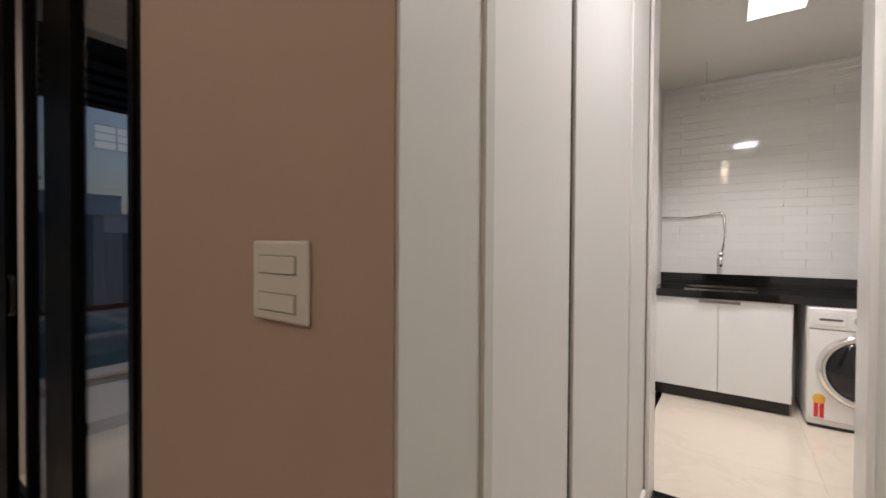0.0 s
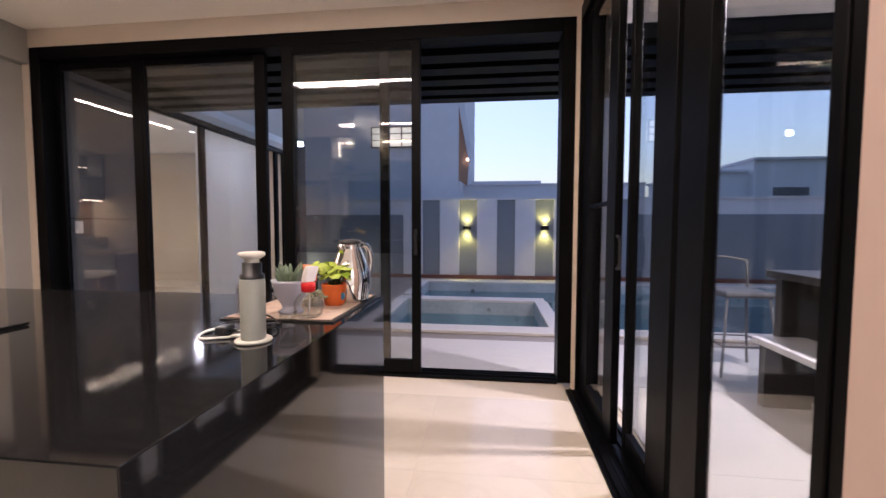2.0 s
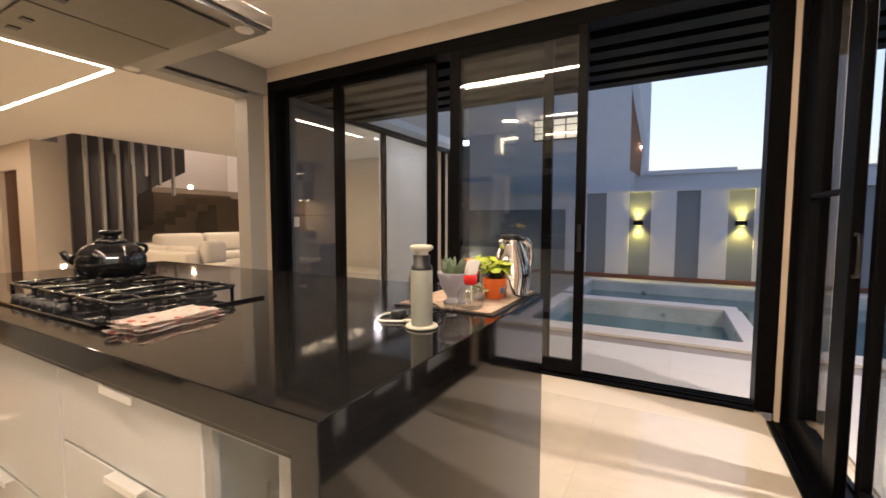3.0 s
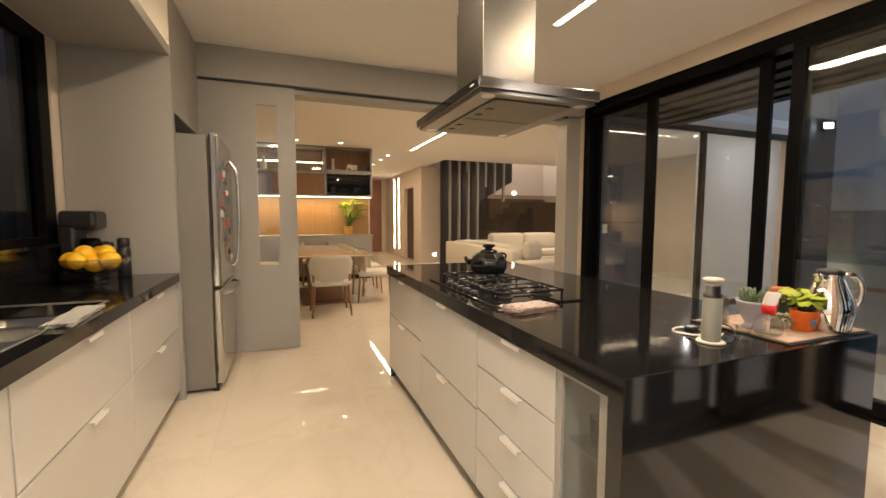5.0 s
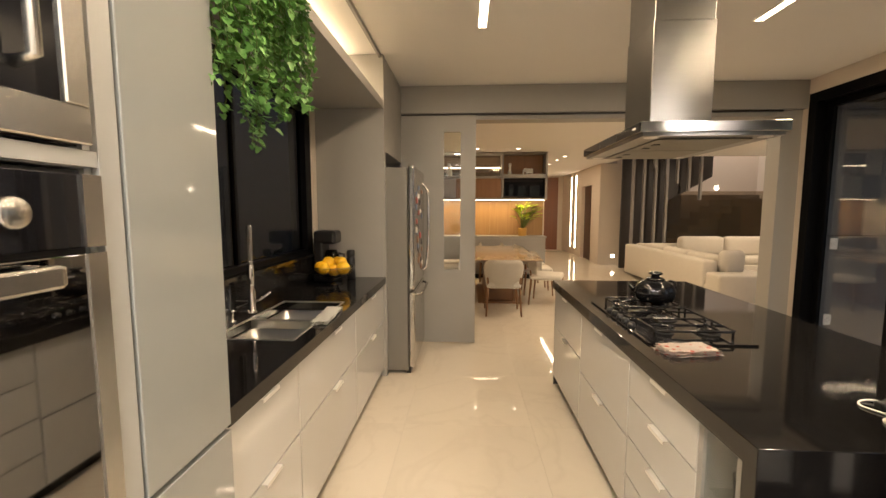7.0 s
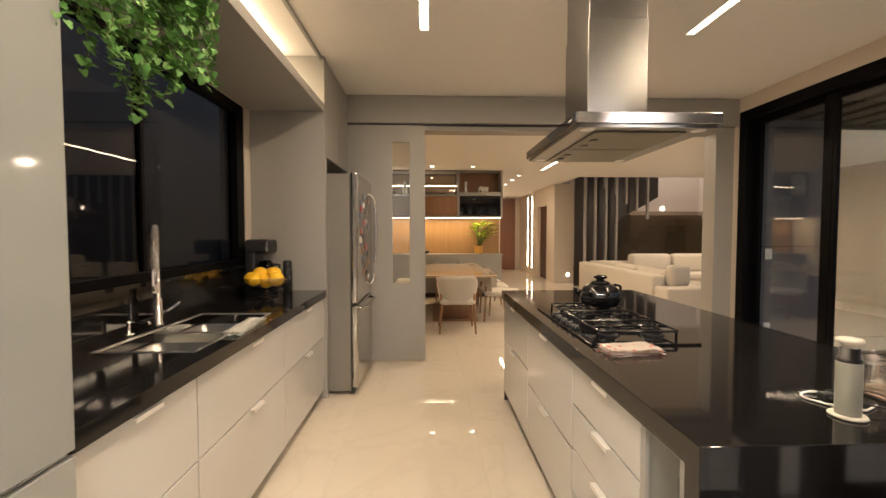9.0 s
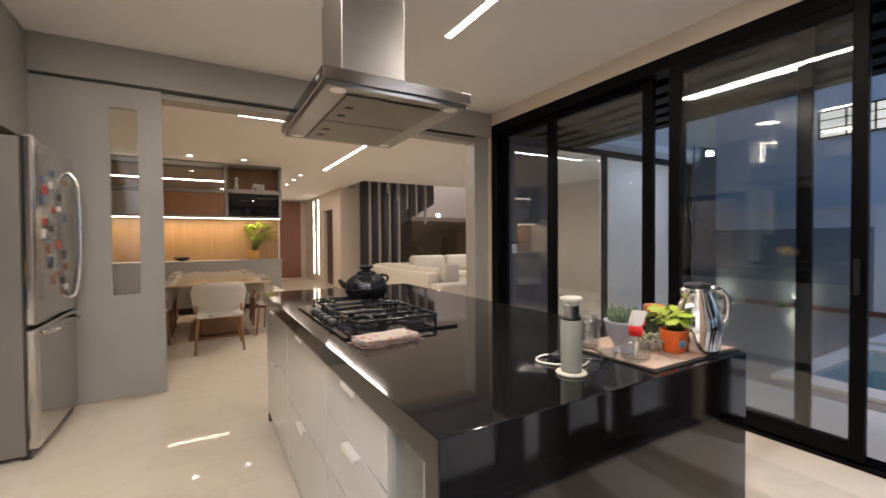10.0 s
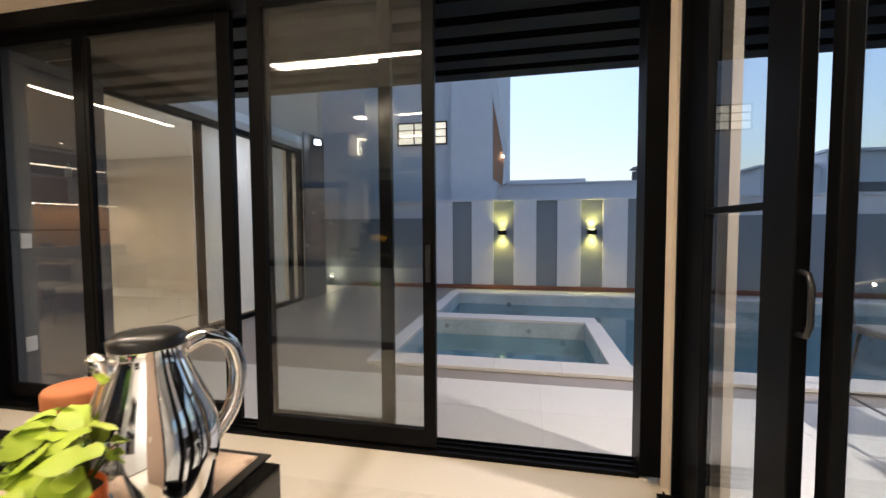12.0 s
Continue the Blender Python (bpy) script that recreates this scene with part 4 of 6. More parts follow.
part("spout", tube([(0.085, -0.05, 0.06), (0.105, -0.062, 0.075), (0.115, -0.068, 0.095)], [0.020, 0.014, 0.010], 12), M_ENAMEL, ket, smooth=True)
part("handle", tube(bend([(-0.100, -0.02, 0.07), (-0.122, -0.025, 0.085), (-0.120, -0.025, 0.105), (-0.085, -0.018, 0.115)]), 0.007, 10), M_ENAMEL, ket, smooth=True)
ket.scale = (1.10, 1.10, 1.05)
cloth("tea_towel", "folded white tea towel with red pattern beside the hob", -0.775, -1.065, 0.921, 0.24, 0.13, 8, M_TOWEL, folds=3, thick=0.010)

# ---- hood ----
hood = thing("island_hood", "brushed steel island extractor hood with a square duct", "extractor hood")
bm = boxes((-1.24, -2.11, 1.868, -0.60, -1.21, 1.915), bevel=0.002, seg=1)
part("canopy", bm, M_STEEL, hood)
part("front_strip", boxes((-0.5995, -2.10, 1.873, -0.5965, -1.22, 1.911)), M_OVEN, hood, "black glass control strip")
part("underside", boxes((-1.225, -2.095, 1.852, -0.615, -1.225, 1.868)), M_DUCT, hood)
for y0 in (-2.03, -1.655):
    f = part("filter", boxes((-1.13, y0, 1.845, -0.71, y0 + 0.365, 1.852), bevel=0.002, seg=1), M_FILTER, hood, "mesh grease filter")
    for k in range(2):
        part("latch", boxes((-0.78, y0 + 0.08 + 0.12 * k, 1.841, -0.75, y0 + 0.11 + 0.12 * k, 1.8455)), M_BLACK, f)
for lx in (-1.17, -0.67):
    for ly in (-2.04, -1.27):
        part("lamp", lathe([(0, 1.850), (0.03, 1.850), (0.032, 1.852)], 20, at=(lx, ly, 0)), M_PLATE, hood)
part("buttons", boxes((-0.5964, -1.30, 1.888, -0.5955, -1.26, 1.896)), M_PLATE, hood, "small pale control marks")
part("collar", boxes((-1.075, -1.855, 1.915, -0.742, -1.485, 1.925), bevel=0.002, seg=1), M_STEEL, hood)
part("duct", boxes((-1.06, -1.84, 1.925, -0.757, -1.50, 2.46), bevel=0.003, seg=1), M_DUCT, hood)
part("duct", boxes((-1.055, -1.835, 2.46, -0.762, -1.505, 2.848), bevel=0.003, seg=1), M_DUCT, hood)


# ---- ceiling lights ----
def profile_light(name, x0, y0, x1, y1, z, label, group, mat=None):
    t = thing(name, label, "ceiling light", group)
    w = 0.028
    part("trim", boxes((x0 - w - 0.012, y0 - w, z - 0.004, x0 - w, y1 + w, z + 0.02), (x1 + w, y0 - w, z - 0.004, x1 + w + 0.012, y1 + w, z + 0.02), (x0 - w, y0 - w - 0.012, z - 0.004, x1 + w, y0 - w, z + 0.02), (x0 - w, y1 + w, z - 0.004, x1 + w, y1 + w + 0.012, z + 0.02)), M_PLATE, t)
    part("diffuser", boxes((x0 - w, y0 - w, z - 0.002, x1 + w, y1 + w, z + 0.02)), mat or M_LED, t, "glowing warm diffuser")
    return t


profile_light("linear_ceiling_light", 0.06, -2.44, 0.06, 0.25, H, "long recessed warm light line in the kitchen ceiling", "kitchen light lines")
profile_light("linear_ceiling_light", -1.88, -2.44, -1.88, 0.25, H, "long recessed warm light line in the kitchen ceiling", "kitchen light lines")
profile_light("linear_ceiling_light", -2.40, -8.3, -2.40, -5.12, 2.75, "long recessed warm light line in the dining ceiling", "dining light lines")
profile_light("linear_ceiling_light", -2.36, -5.05, -0.62, -5.05, 2.75, "long recessed warm light line in the dining ceiling", "dining light lines")
# ---- things on the island ----
Z = 0.921
d = thing("foam_dispenser", "tall white cylindrical dispenser with a black neck", "dispenser", at=(-1.058, -0.472, Z))
part("base_plate", lathe([(0, 0), (0.049, 0), (0.051, 0.004), (0.048, 0.007), (0, 0.007)], 36), M_SOAP, d, smooth=True)
part("body", lathe([(0, 0.007), (0.033, 0.007), (0.034, 0.012), (0.034, 0.150), (0.032, 0.153), (0, 0.153)], 36), M_SAGE, d, smooth=True)
part("neck", lathe([(0.033, 0.1535), (0.033, 0.163), (0.026, 0.165), (0.026, 0.192), (0, 0.192)], 32), M_BLACK, d, "glossy black neck", smooth=True)
part("head", lathe([(0.020, 0.192), (0.020, 0.200), (0.028, 0.204), (0.036, 0.209), (0.036, 0.215), (0.030, 0.218), (0, 0.218)], 32), M_SOAP, d, smooth=True)

d.scale = (0.80, 0.80, 0.94)
rnd = random.Random(8)
cb = thing("charging_cable", "white charging cable looped on the worktop", "cable", at=(-1.085, -0.525, Z))
pts = [(-0.01 + 0.045 * math.cos(a), -0.05 + 0.052 * math.sin(a), 0.004 + 0.003 * math.sin(2 * a)) for a in [0.9 + 5.2 * k / 30 for k in range(31)]] + [(0.0, 0.02, 0.004), (-0.05, 0.03, 0.004), (-0.11, 0.0, 0.004)]
part("lead", tube(pts, 0.003, 8), M_CABLE, cb, smooth=True)
cb = thing("black_cable", "tangled thin black cable beside the dispenser", "cable", at=(-1.175, -0.56, Z))
pts = [(0.07 * math.cos(a) * (1 + 0.2 * math.sin(3 * a)), 0.06 * math.sin(a) - 0.02 * math.cos(2 * a), 0.006 + 0.012 * abs(math.sin(1.5 * a))) for a in [9.0 * k / 60 for k in range(61)]]
part("lead", tube(pts, 0.0025, 7), M_BLACK, cb, smooth=True)
part("plug", boxes((0.05, -0.03, 0.0, 0.09, 0.0, 0.022), bevel=0.005), M_BLACK, cb)
sg = thing("shot_glass", "small clear glass beside the dispenser", "glass", at=(-1.185, -0.455, Z))
part("cup", lathe([(0, 0), (0.016, 0), (0.020, 0.03), (0.024, 0.045), (0.022, 0.045), (0.017, 0.03), (0, 0.006)], 18), M_GLASS, sg, smooth=True)

tray = thing("place_mat", "patterned beige place mat with a dark edge", "place mat", at=(-1.47, -0.525, Z), turn=0)
part("mat", boxes((-0.21, -0.155, 0.003, 0.21, 0.155, 0.007), bevel=0.002, seg=1), M_TRAY, tray)
part("border", boxes((-0.222, -0.167, 0.0, 0.222, 0.167, 0.003)), M_TOE, tray, "dark edge binding")
T = Z + 0.0072

pot = thing("succulent_pot", "lavender grey footed pot with spiky green succulents", "potted succulent", at=(-1.338, -0.522, T))
part("pot", lathe([(0, 0), (0.030, 0), (0.031, 0.006), (0.022, 0.016), (0.026, 0.028), (0.040, 0.056), (0.046, 0.092), (0.049, 0.10), (0.044, 0.10), (0.041, 0.09), (0, 0.086)], 36), M_LAV, pot, smooth=True)
part("soil", lathe([(0, 0.092), (0.0415, 0.089)], 24), M_SOIL, pot)


M_ALOE = material("striped_succulent", (0.10, 0.15, 0.085), 0.5, grain=0.2, patch=0.2, scale=120, bump=0.3, spots=(330, 0.20, (0.55, 0.58, 0.46)), piece=0.15)
crnd = random.Random(17)
for k in range(26):
    a, lean, h = 2.4 * k, 0.12 + 0.75 * (k / 26), crnd.uniform(0.042, 0.060) * (1.15 - 0.4 * k / 26)
    bx, by = 0.010 * math.cos(a) + 0.016 * (-1) ** k, 0.012 * math.sin(a)
    out = Vector((math.cos(a), math.sin(a), 0)) * h * lean
    base = Vector((bx, by, 0.088))
    part("leaf", tube([base, base + out * 0.3 + Vector((0, 0, h * 0.35)), base + out * 0.65 + Vector((0, 0, h * 0.75)), base + out * 0.8 + Vector((0, 0, h))], [0.0078, 0.0085, 0.0055, 0.0006], 7), M_ALOE, pot, smooth=True)
pot.scale = (1.16, 1.16, 0.98)
part("pebble", boxes((0.016, 0.020, 0.088, 0.030, 0.032, 0.098), bevel=0.004), M_CLOTH, pot)

jar = thing("glass_jar", "ribbed clear glass jar with a knob lid", "jar", at=(-1.300, -0.628, T))
ribp = [(0, 0), (0.034, 0)]
for k in range(10):
    ribp += [(0.041, 0.004 + 0.0085 * k), (0.036, 0.008 + 0.0085 * k)]
part("body", lathe(ribp + [(0.030, 0.092), (0.027, 0.092), (0.034, 0.084), (0.035, 0.006), (0, 0.006)], 32), M_JAR, jar, smooth=True)
part("lid", lathe([(0.032, 0.093), (0.032, 0.097), (0.014, 0.105), (0.006, 0.108), (0.010, 0.114), (0.006, 0.120), (0, 0.121)], 28), M_JAR, jar, smooth=True)

sb = thing("spray_bottle", "round clear spray bottle with a red collar and white head", "spray bottle", at=(-1.290, -0.447, T), turn=150)
part("bottle", lathe([(0, 0), (0.034, 0), (0.040, 0.006), (0.044, 0.028), (0.041, 0.050), (0.028, 0.070), (0.015, 0.080), (0.014, 0.084), (0.012, 0.084), (0.013, 0.079), (0.026, 0.068), (0.039, 0.049), (0.042, 0.028), (0.038, 0.008), (0, 0.004)], 32), M_CLEAR, sb, smooth=True)
part("collar", lathe([(0.0145, 0.078), (0.020, 0.080), (0.021, 0.106), (0.016, 0.110), (0, 0.110)], 24), M_RED, sb, smooth=True)
hd = bmesh.new()
low = [hd.verts.new(v) for v in ((-0.017, -0.013, 0.110), (0.017, -0.013, 0.110), (0.017, 0.013, 0.110), (-0.017, 0.013, 0.110))]
mid = [hd.verts.new(v) for v in ((-0.014, -0.011, 0.135), (0.026, -0.011, 0.140), (0.026, 0.011, 0.140), (-0.014, 0.011, 0.135))]
high = [hd.verts.new(v) for v in ((-0.006, -0.008, 0.160), (0.036, -0.008, 0.156), (0.036, 0.008, 0.156), (-0.006, 0.008, 0.160))]
for p, q in ((low, mid), (mid, high)):
    for k in range(4):
        hd.faces.new((p[k], p[(k + 1) % 4], q[(k + 1) % 4], q[k]))
hd.faces.new(low[::-1])
hd.faces.new(high)
bmesh.ops.bevel(hd, geom=hd.edges[:], offset=0.003, segments=2, affect="EDGES")
part("head", hd, M_PLATE, sb)
sb.scale = (0.96, 0.96, 0.90)
part("trigger", boxes((0.022, -0.005, 0.108, 0.028, 0.005, 0.140), bevel=0.002, seg=1), M_RED, sb, "red trigger")
part("dip_tube", tube([(0, 0, 0.012), (0.004, 0, 0.05), (0, 0, 0.10)], 0.0025, 8), M_PLATE, sb, "thin plastic tube", smooth=True)


def leafy(parent, z, rnd, count, spread, size, mat):
    st, lv = bmesh.new(), []
    for k in range(count):
        a, r = rnd.uniform(0, 6.28), spread * math.sqrt(rnd.random())
        tip = Vector((r * math.cos(a), r * math.sin(a), z + rnd.uniform(0.02, 0.075)))
        tube([(0.2 * tip.x, 0.2 * tip.y, z - 0.01), (0.6 * tip.x, 0.6 * tip.y, (z + tip.z) / 2 + 0.01), tip], 0.0014, 5, st)
        bm = bmesh.new()
        up = Vector((tip.x * 3 + rnd.uniform(-0.3, 0.3), tip.y * 3 + rnd.uniform(-0.3, 0.3), 0.5)).normalized()
        u = up.orthogonal().normalized()
        v = up.cross(u)
        s = size * rnd.uniform(0.7, 1.2)
        c = bm.verts.new(tip + up * s * 0.10)
        ring = []
        for j in range(14):
            t = 2 * math.pi * j / 14
            q = s * (1 + 0.07 * math.cos(5 * t) + rnd.uniform(-0.04, 0.04))
            ring.append(bm.verts.new(tip + u * q * math.cos(t) + v * q * math.sin(t) + up * s * rnd.uniform(-0.12, 0.16)))
        for j in range(14):
            bm.faces.new((c, ring[j], ring[(j + 1) % 14]))
        lv.append(bm)
    part("stem", st, M_STEM, parent, smooth=True)
    for bm in lv:
        part("leaf", bm, mat, parent, smooth=True)


op = thing("orange_pot_plant", "lime green leafy plant in a small orange pot", "potted plant", at=(-1.475, -0.445, T))
part("pot", lathe([(0, 0), (0.034, 0), (0.036, 0.004), (0.043, 0.05), (0.047, 0.075), (0.047, 0.08), (0.043, 0.08), (0.040, 0.068), (0, 0.066)], 32), M_ORANGE, op, smooth=True)
part("soil", lathe([(0, 0.07), (0.041, 0.068)], 20), M_SOIL, op)
part("motif", boxes((0.002, 0.034, 0.022, 0.024, 0.045, 0.048), bevel=0.005), material("blue_motif", (0.08, 0.25, 0.45), 0.4, grain=0.1, scale=60), op, "painted blue motif")
leafy(op, 0.085, random.Random(21), 38, 0.080, 0.0205, M_LIME)
op.scale = (0.86, 0.86, 0.86)

tr = thing("trailing_succulent", "pale trailing succulent in a low white pot", "potted succulent", at=(-1.447, -0.507, T))
part("pot", lathe([(0, 0), (0.026, 0), (0.032, 0.022), (0.033, 0.026), (0.029, 0.026), (0, 0.022)], 28), M_SOAP, tr, smooth=True)
M_PALELEAF = material("pale_succulent", (0.42, 0.46, 0.30), 0.5, grain=0.08, patch=0.15, scale=90, piece=0.12)
srnd = random.Random(31)
for k in range(34):
    a, r = 2.4 * k, 0.044 * math.sqrt((k + 1) / 34)
    q = Vector((r * math.cos(a), r * math.sin(a), 0.040 - 8 * r * r + srnd.uniform(-0.004, 0.006)))
    d = Vector((math.cos(a), math.sin(a), srnd.uniform(0.0, 0.7))).normalized() * srnd.uniform(0.012, 0.018)
    part("leaf", tube([q - d * 0.4, q, q + d * 0.5, q + d], [0.0015, 0.0048, 0.0042, 0.0006], 6), M_PALELEAF, tr, smooth=True)
sp2 = thing("small_orange_pot", "small empty orange pot behind the leafy plant", "pot", at=(-1.521, -0.422, T))
part("bowl", lathe([(0, 0), (0.022, 0), (0.027, 0.045), (0.029, 0.062), (0.026, 0.062), (0.024, 0.045), (0, 0.03)], 28), M_ORANGE, sp2, smooth=True)
cp = thing("lidded_jar", "dark green glass jar with an orange wooden lid", "jar", at=(-1.605, -0.592, T))
part("body", lathe([(0, 0), (0.030, 0), (0.033, 0.004), (0.033, 0.075), (0.030, 0.086), (0, 0.086)], 32), material("dark_green_glaze", (0.03, 0.05, 0.03), 0.12, grain=0.05, scale=40), cp, smooth=True)
part("lid", lathe([(0.031, 0.0865), (0.036, 0.088), (0.037, 0.093), (0.037, 0.110), (0.034, 0.115), (0, 0.116)], 32), M_CLAY, cp, "orange wooden lid", smooth=True)

fl = thing("vacuum_jug", "polished steel vacuum jug with a curved handle", "vacuum jug", at=(-1.556, -0.418, T))
part("body", lathe([(0, 0), (0.051, 0), (0.054, 0.004), (0.054, 0.010), (0.056, 0.02), (0.061, 0.055), (0.062, 0.075), (0.056, 0.105), (0.041, 0.142), (0.034, 0.160), (0.031, 0.168), (0.033, 0.176)], 64), M_CHROME, fl, smooth=True)
part("lid", lathe([(0.033, 0.1765), (0.034, 0.184), (0.028, 0.190), (0.012, 0.192), (0, 0.192)], 32), M_BLACK, fl, "black stopper lid", smooth=True)
part("spout", tube([(0.024, -0.010, 0.150), (0.036, -0.015, 0.166), (0.043, -0.018, 0.176)], [0.014, 0.010, 0.005], 14), M_CHROME, fl, smooth=True)
part("handle", tube(bend([(-0.030, 0.014, 0.168), (-0.052, 0.024, 0.174), (-0.074, 0.034, 0.158), (-0.082, 0.038, 0.12), (-0.074, 0.034, 0.08), (-0.052, 0.024, 0.05)]), 0.0095, 14), M_CHROME, fl, smooth=True)
fl.scale = (1.14, 1.14, 1.10)


# ---- switch plates ----
def plate(name, label, m, w, h, rockers):
    t = new(name)
    tagged(t, label, "switch")
    t.matrix_world = m
    part("cover", boxes((-w / 2, -0.009, -h / 2, w / 2, 0, h / 2), bevel=0.006, seg=3), M_PLATE, t)
    for z in rockers:
        # raised grey plate, its tone stands for the shaded gap round the rocker
        part("bezel", boxes((-w * 0.36, -0.0095, z - 0.0155, w * 0.33, -0.0085, z + 0.0155)), M_FRAME, t, "grey plate coloured as the shadow gap round the rocker")
        part("rocker", boxes((-w * 0.34, -0.0115, z - 0.0135, w * 0.30, -0.0095, z + 0.0135), bevel=0.0008, seg=1), M_PLATE, t)


plate("light_switch", "white double light switch on the beige wall", pose(-0.429, NY, 1.228), 0.145, 0.130, (0.026, -0.034))
for z in (1.17, 0.365):
    plate("wall_outlet", "small white outlet plate on the dark porch wall", pose(-3.64, -3.80, z, 0, 0, 180), 0.075, 0.115, (0.0,))
# ---- laundry ----
ln = thing("laundry_cabinet", "white laundry base cabinet with two doors", "cabinet")
part("body", boxes((-0.37, 4.32, 0.10, 0.56, 4.88, 0.85)), M_WHITE, ln)
part("plinth", boxes((-0.37, 4.35, 0.0, 0.55, 4.88, 0.10)), M_TOE, ln, "black plinth")
for x0, x1, hx in ((-0.368, 0.094, 0.03), (0.098, 0.558, 0.17)):
    dd = part("door", boxes((x0, 4.30, 0.102, x1, 4.319, 0.85), bevel=0.002, seg=1), M_WHITE, ln)
    part("handle", boxes((hx - 0.07, 4.280, 0.835, hx + 0.07, 4.2995, 0.840), (hx - 0.07, 4.280, 0.82, hx + 0.07, 4.284, 0.835)), M_BRONZE, dd, "aluminium edge pull")
lw = thing("laundry_worktop", "polished black granite laundry worktop with upstand", "worktop")
part("slab", boxes((-0.388, 4.28, 0.855, 1.895, 4.89, 0.915), bevel=0.002, seg=1), M_GRANITE, lw)
part("upstand", boxes((-0.388, 4.872, 0.916, 1.895, 4.893, 1.02)), M_GRANITE, lw)
part("tank_rim", boxes((-0.15, 4.36, 0.912, 0.35, 4.368, 0.922), (-0.15, 4.72, 0.912, 0.35, 4.728, 0.922), (-0.15, 4.368, 0.912, -0.142, 4.72, 0.922), (0.342, 4.368, 0.912, 0.35, 4.72, 0.922)), M_STEEL, lw, "steel laundry tank rim")

wm = thing("washing_machine", "white front-loading washing machine with a dark round door", "washing machine", at=(0.93, 4.20, 0))
part("body", boxes((-0.30, 0.02, 0.02, 0.30, 0.62, 0.85), bevel=0.012), M_PLATE, wm)
part("front_panel", boxes((-0.295, 0.0, 0.06, 0.295, 0.019, 0.70), bevel=0.006), M_PLATE, wm)
cpn = part("control_panel", boxes((-0.295, -0.004, 0.705, 0.295, 0.019, 0.845), bevel=0.006), M_PLATE, wm)
part("drawer", boxes((-0.275, -0.009, 0.735, -0.10, -0.0045, 0.825), bevel=0.002, seg=1), M_PLATE, cpn, "detergent drawer")
part("label_strip", boxes((-0.24, -0.011, 0.765, -0.12, -0.0095, 0.780)), M_DGREY, cpn)
dial = part("dial", lathe([(0, 0), (0.034, 0), (0.034, 0.012), (0.026, 0.022), (0, 0.022)], 28), M_BRONZE, cpn, "steel programme dial", smooth=True)
dial.matrix_local = pose(-0.03, -0.004, 0.776, 90, 0, 0)
ring = part("door_ring", lathe([(0.205, 0), (0.252, 0), (0.257, 0.012), (0.240, 0.03), (0.212, 0.034), (0.205, 0.02)], 48), M_CHROME, wm, "chrome door ring", smooth=True)
ring.matrix_local = pose(0.0, 0.0, 0.43, 90, 0, 0)
gl = part("door_glass", lathe([(0.212, 0.012), (0.19, 0.028), (0.11, 0.038), (0, 0.040)], 48), M_OVEN, wm, "dark bulging door glass", smooth=True)
gl.matrix_local = pose(0.0, 0.0, 0.43, 90, 0, 0)
part("base", boxes((-0.29, 0.03, 0.0, 0.29, 0.60, 0.02)), M_BLACK, wm)
part("rosette", lathe([(0, 0), (0.035, 0), (0.035, 0.003), (0, 0.003)], 24), material("gold_sticker", (0.75, 0.42, 0.05), 0.4, grain=0.05, scale=60), wm, "gold award sticker").matrix_local = pose(-0.235, -0.0005, 0.21, 90, 0, 0)
part("ribbon", boxes((-0.262, -0.003, 0.08, -0.238, -0.0005, 0.19), (-0.232, -0.003, 0.08, -0.208, -0.0005, 0.19)), M_RED, wm, "red sticker ribbon")

tp = thing("laundry_tap", "chrome wall tap with a hose above the laundry tank", "tap", at=(0.10, 4.888, 1.09))
part("body", tube([(0, 0, 0.10), (0, -0.04, 0.10), (0, -0.05, 0.03), (0, -0.05, 0.0)], 0.014, 12), M_CHROME, tp, smooth=True)
part("knob", lathe([(0, 0.10), (0.02, 0.10), (0.024, 0.12), (0.015, 0.135), (0, 0.135)], 16, at=(0, -0.045, 0.0)), M_CHROME, tp, smooth=True)
part("hose", tube([(0.01, -0.045, 0.14), (0.03, -0.02, 0.30), (0.02, -0.02, 0.47), (-0.01, -0.02, 0.50), (-0.12, -0.02, 0.475), (-0.28, -0.02, 0.455), (-0.48, -0.02, 0.465)], 0.007, 8), M_BRONZE, tp, "braided steel hose", smooth=True)

rk = thing("clothes_airer", "white ceiling clothes airer above the laundry", "clothes airer", at=(0.55, 4.35, 0))
for k in range(4):
    part("rod", tube([(-0.62, -0.05 + 0.13 * k, 2.58), (1.15, -0.05 + 0.13 * k, 2.58)], 0.008, 8), M_PLATE, rk, smooth=True)
for x in (-0.56, 1.05):
    part("hanger", tube([(x, 0.0, 2.798), (x, 0.0, 2.58)], 0.004, 6), M_PLATE, rk, smooth=True)
    part("cross_bar", boxes((x - 0.012, -0.07, 2.568, x + 0.012, 0.36, 2.578)), M_PLATE, rk)
profile_light("square_ceiling_light", 0.27, 3.50, 0.51, 3.74, 2.80, "square flush ceiling light in the laundry", "laundry light", M_LEDN)
profile_light("square_ceiling_light", 0.25, 1.45, 0.45, 1.65, H, "square flush ceiling light in the passage", "passage light", M_LEDN)
structure("door_sill", boxes((-0.165, 2.55, -0.01, 0.63, 2.70, 0.004)), M_GRANITE, "black granite door sill of the laundry", "sill")

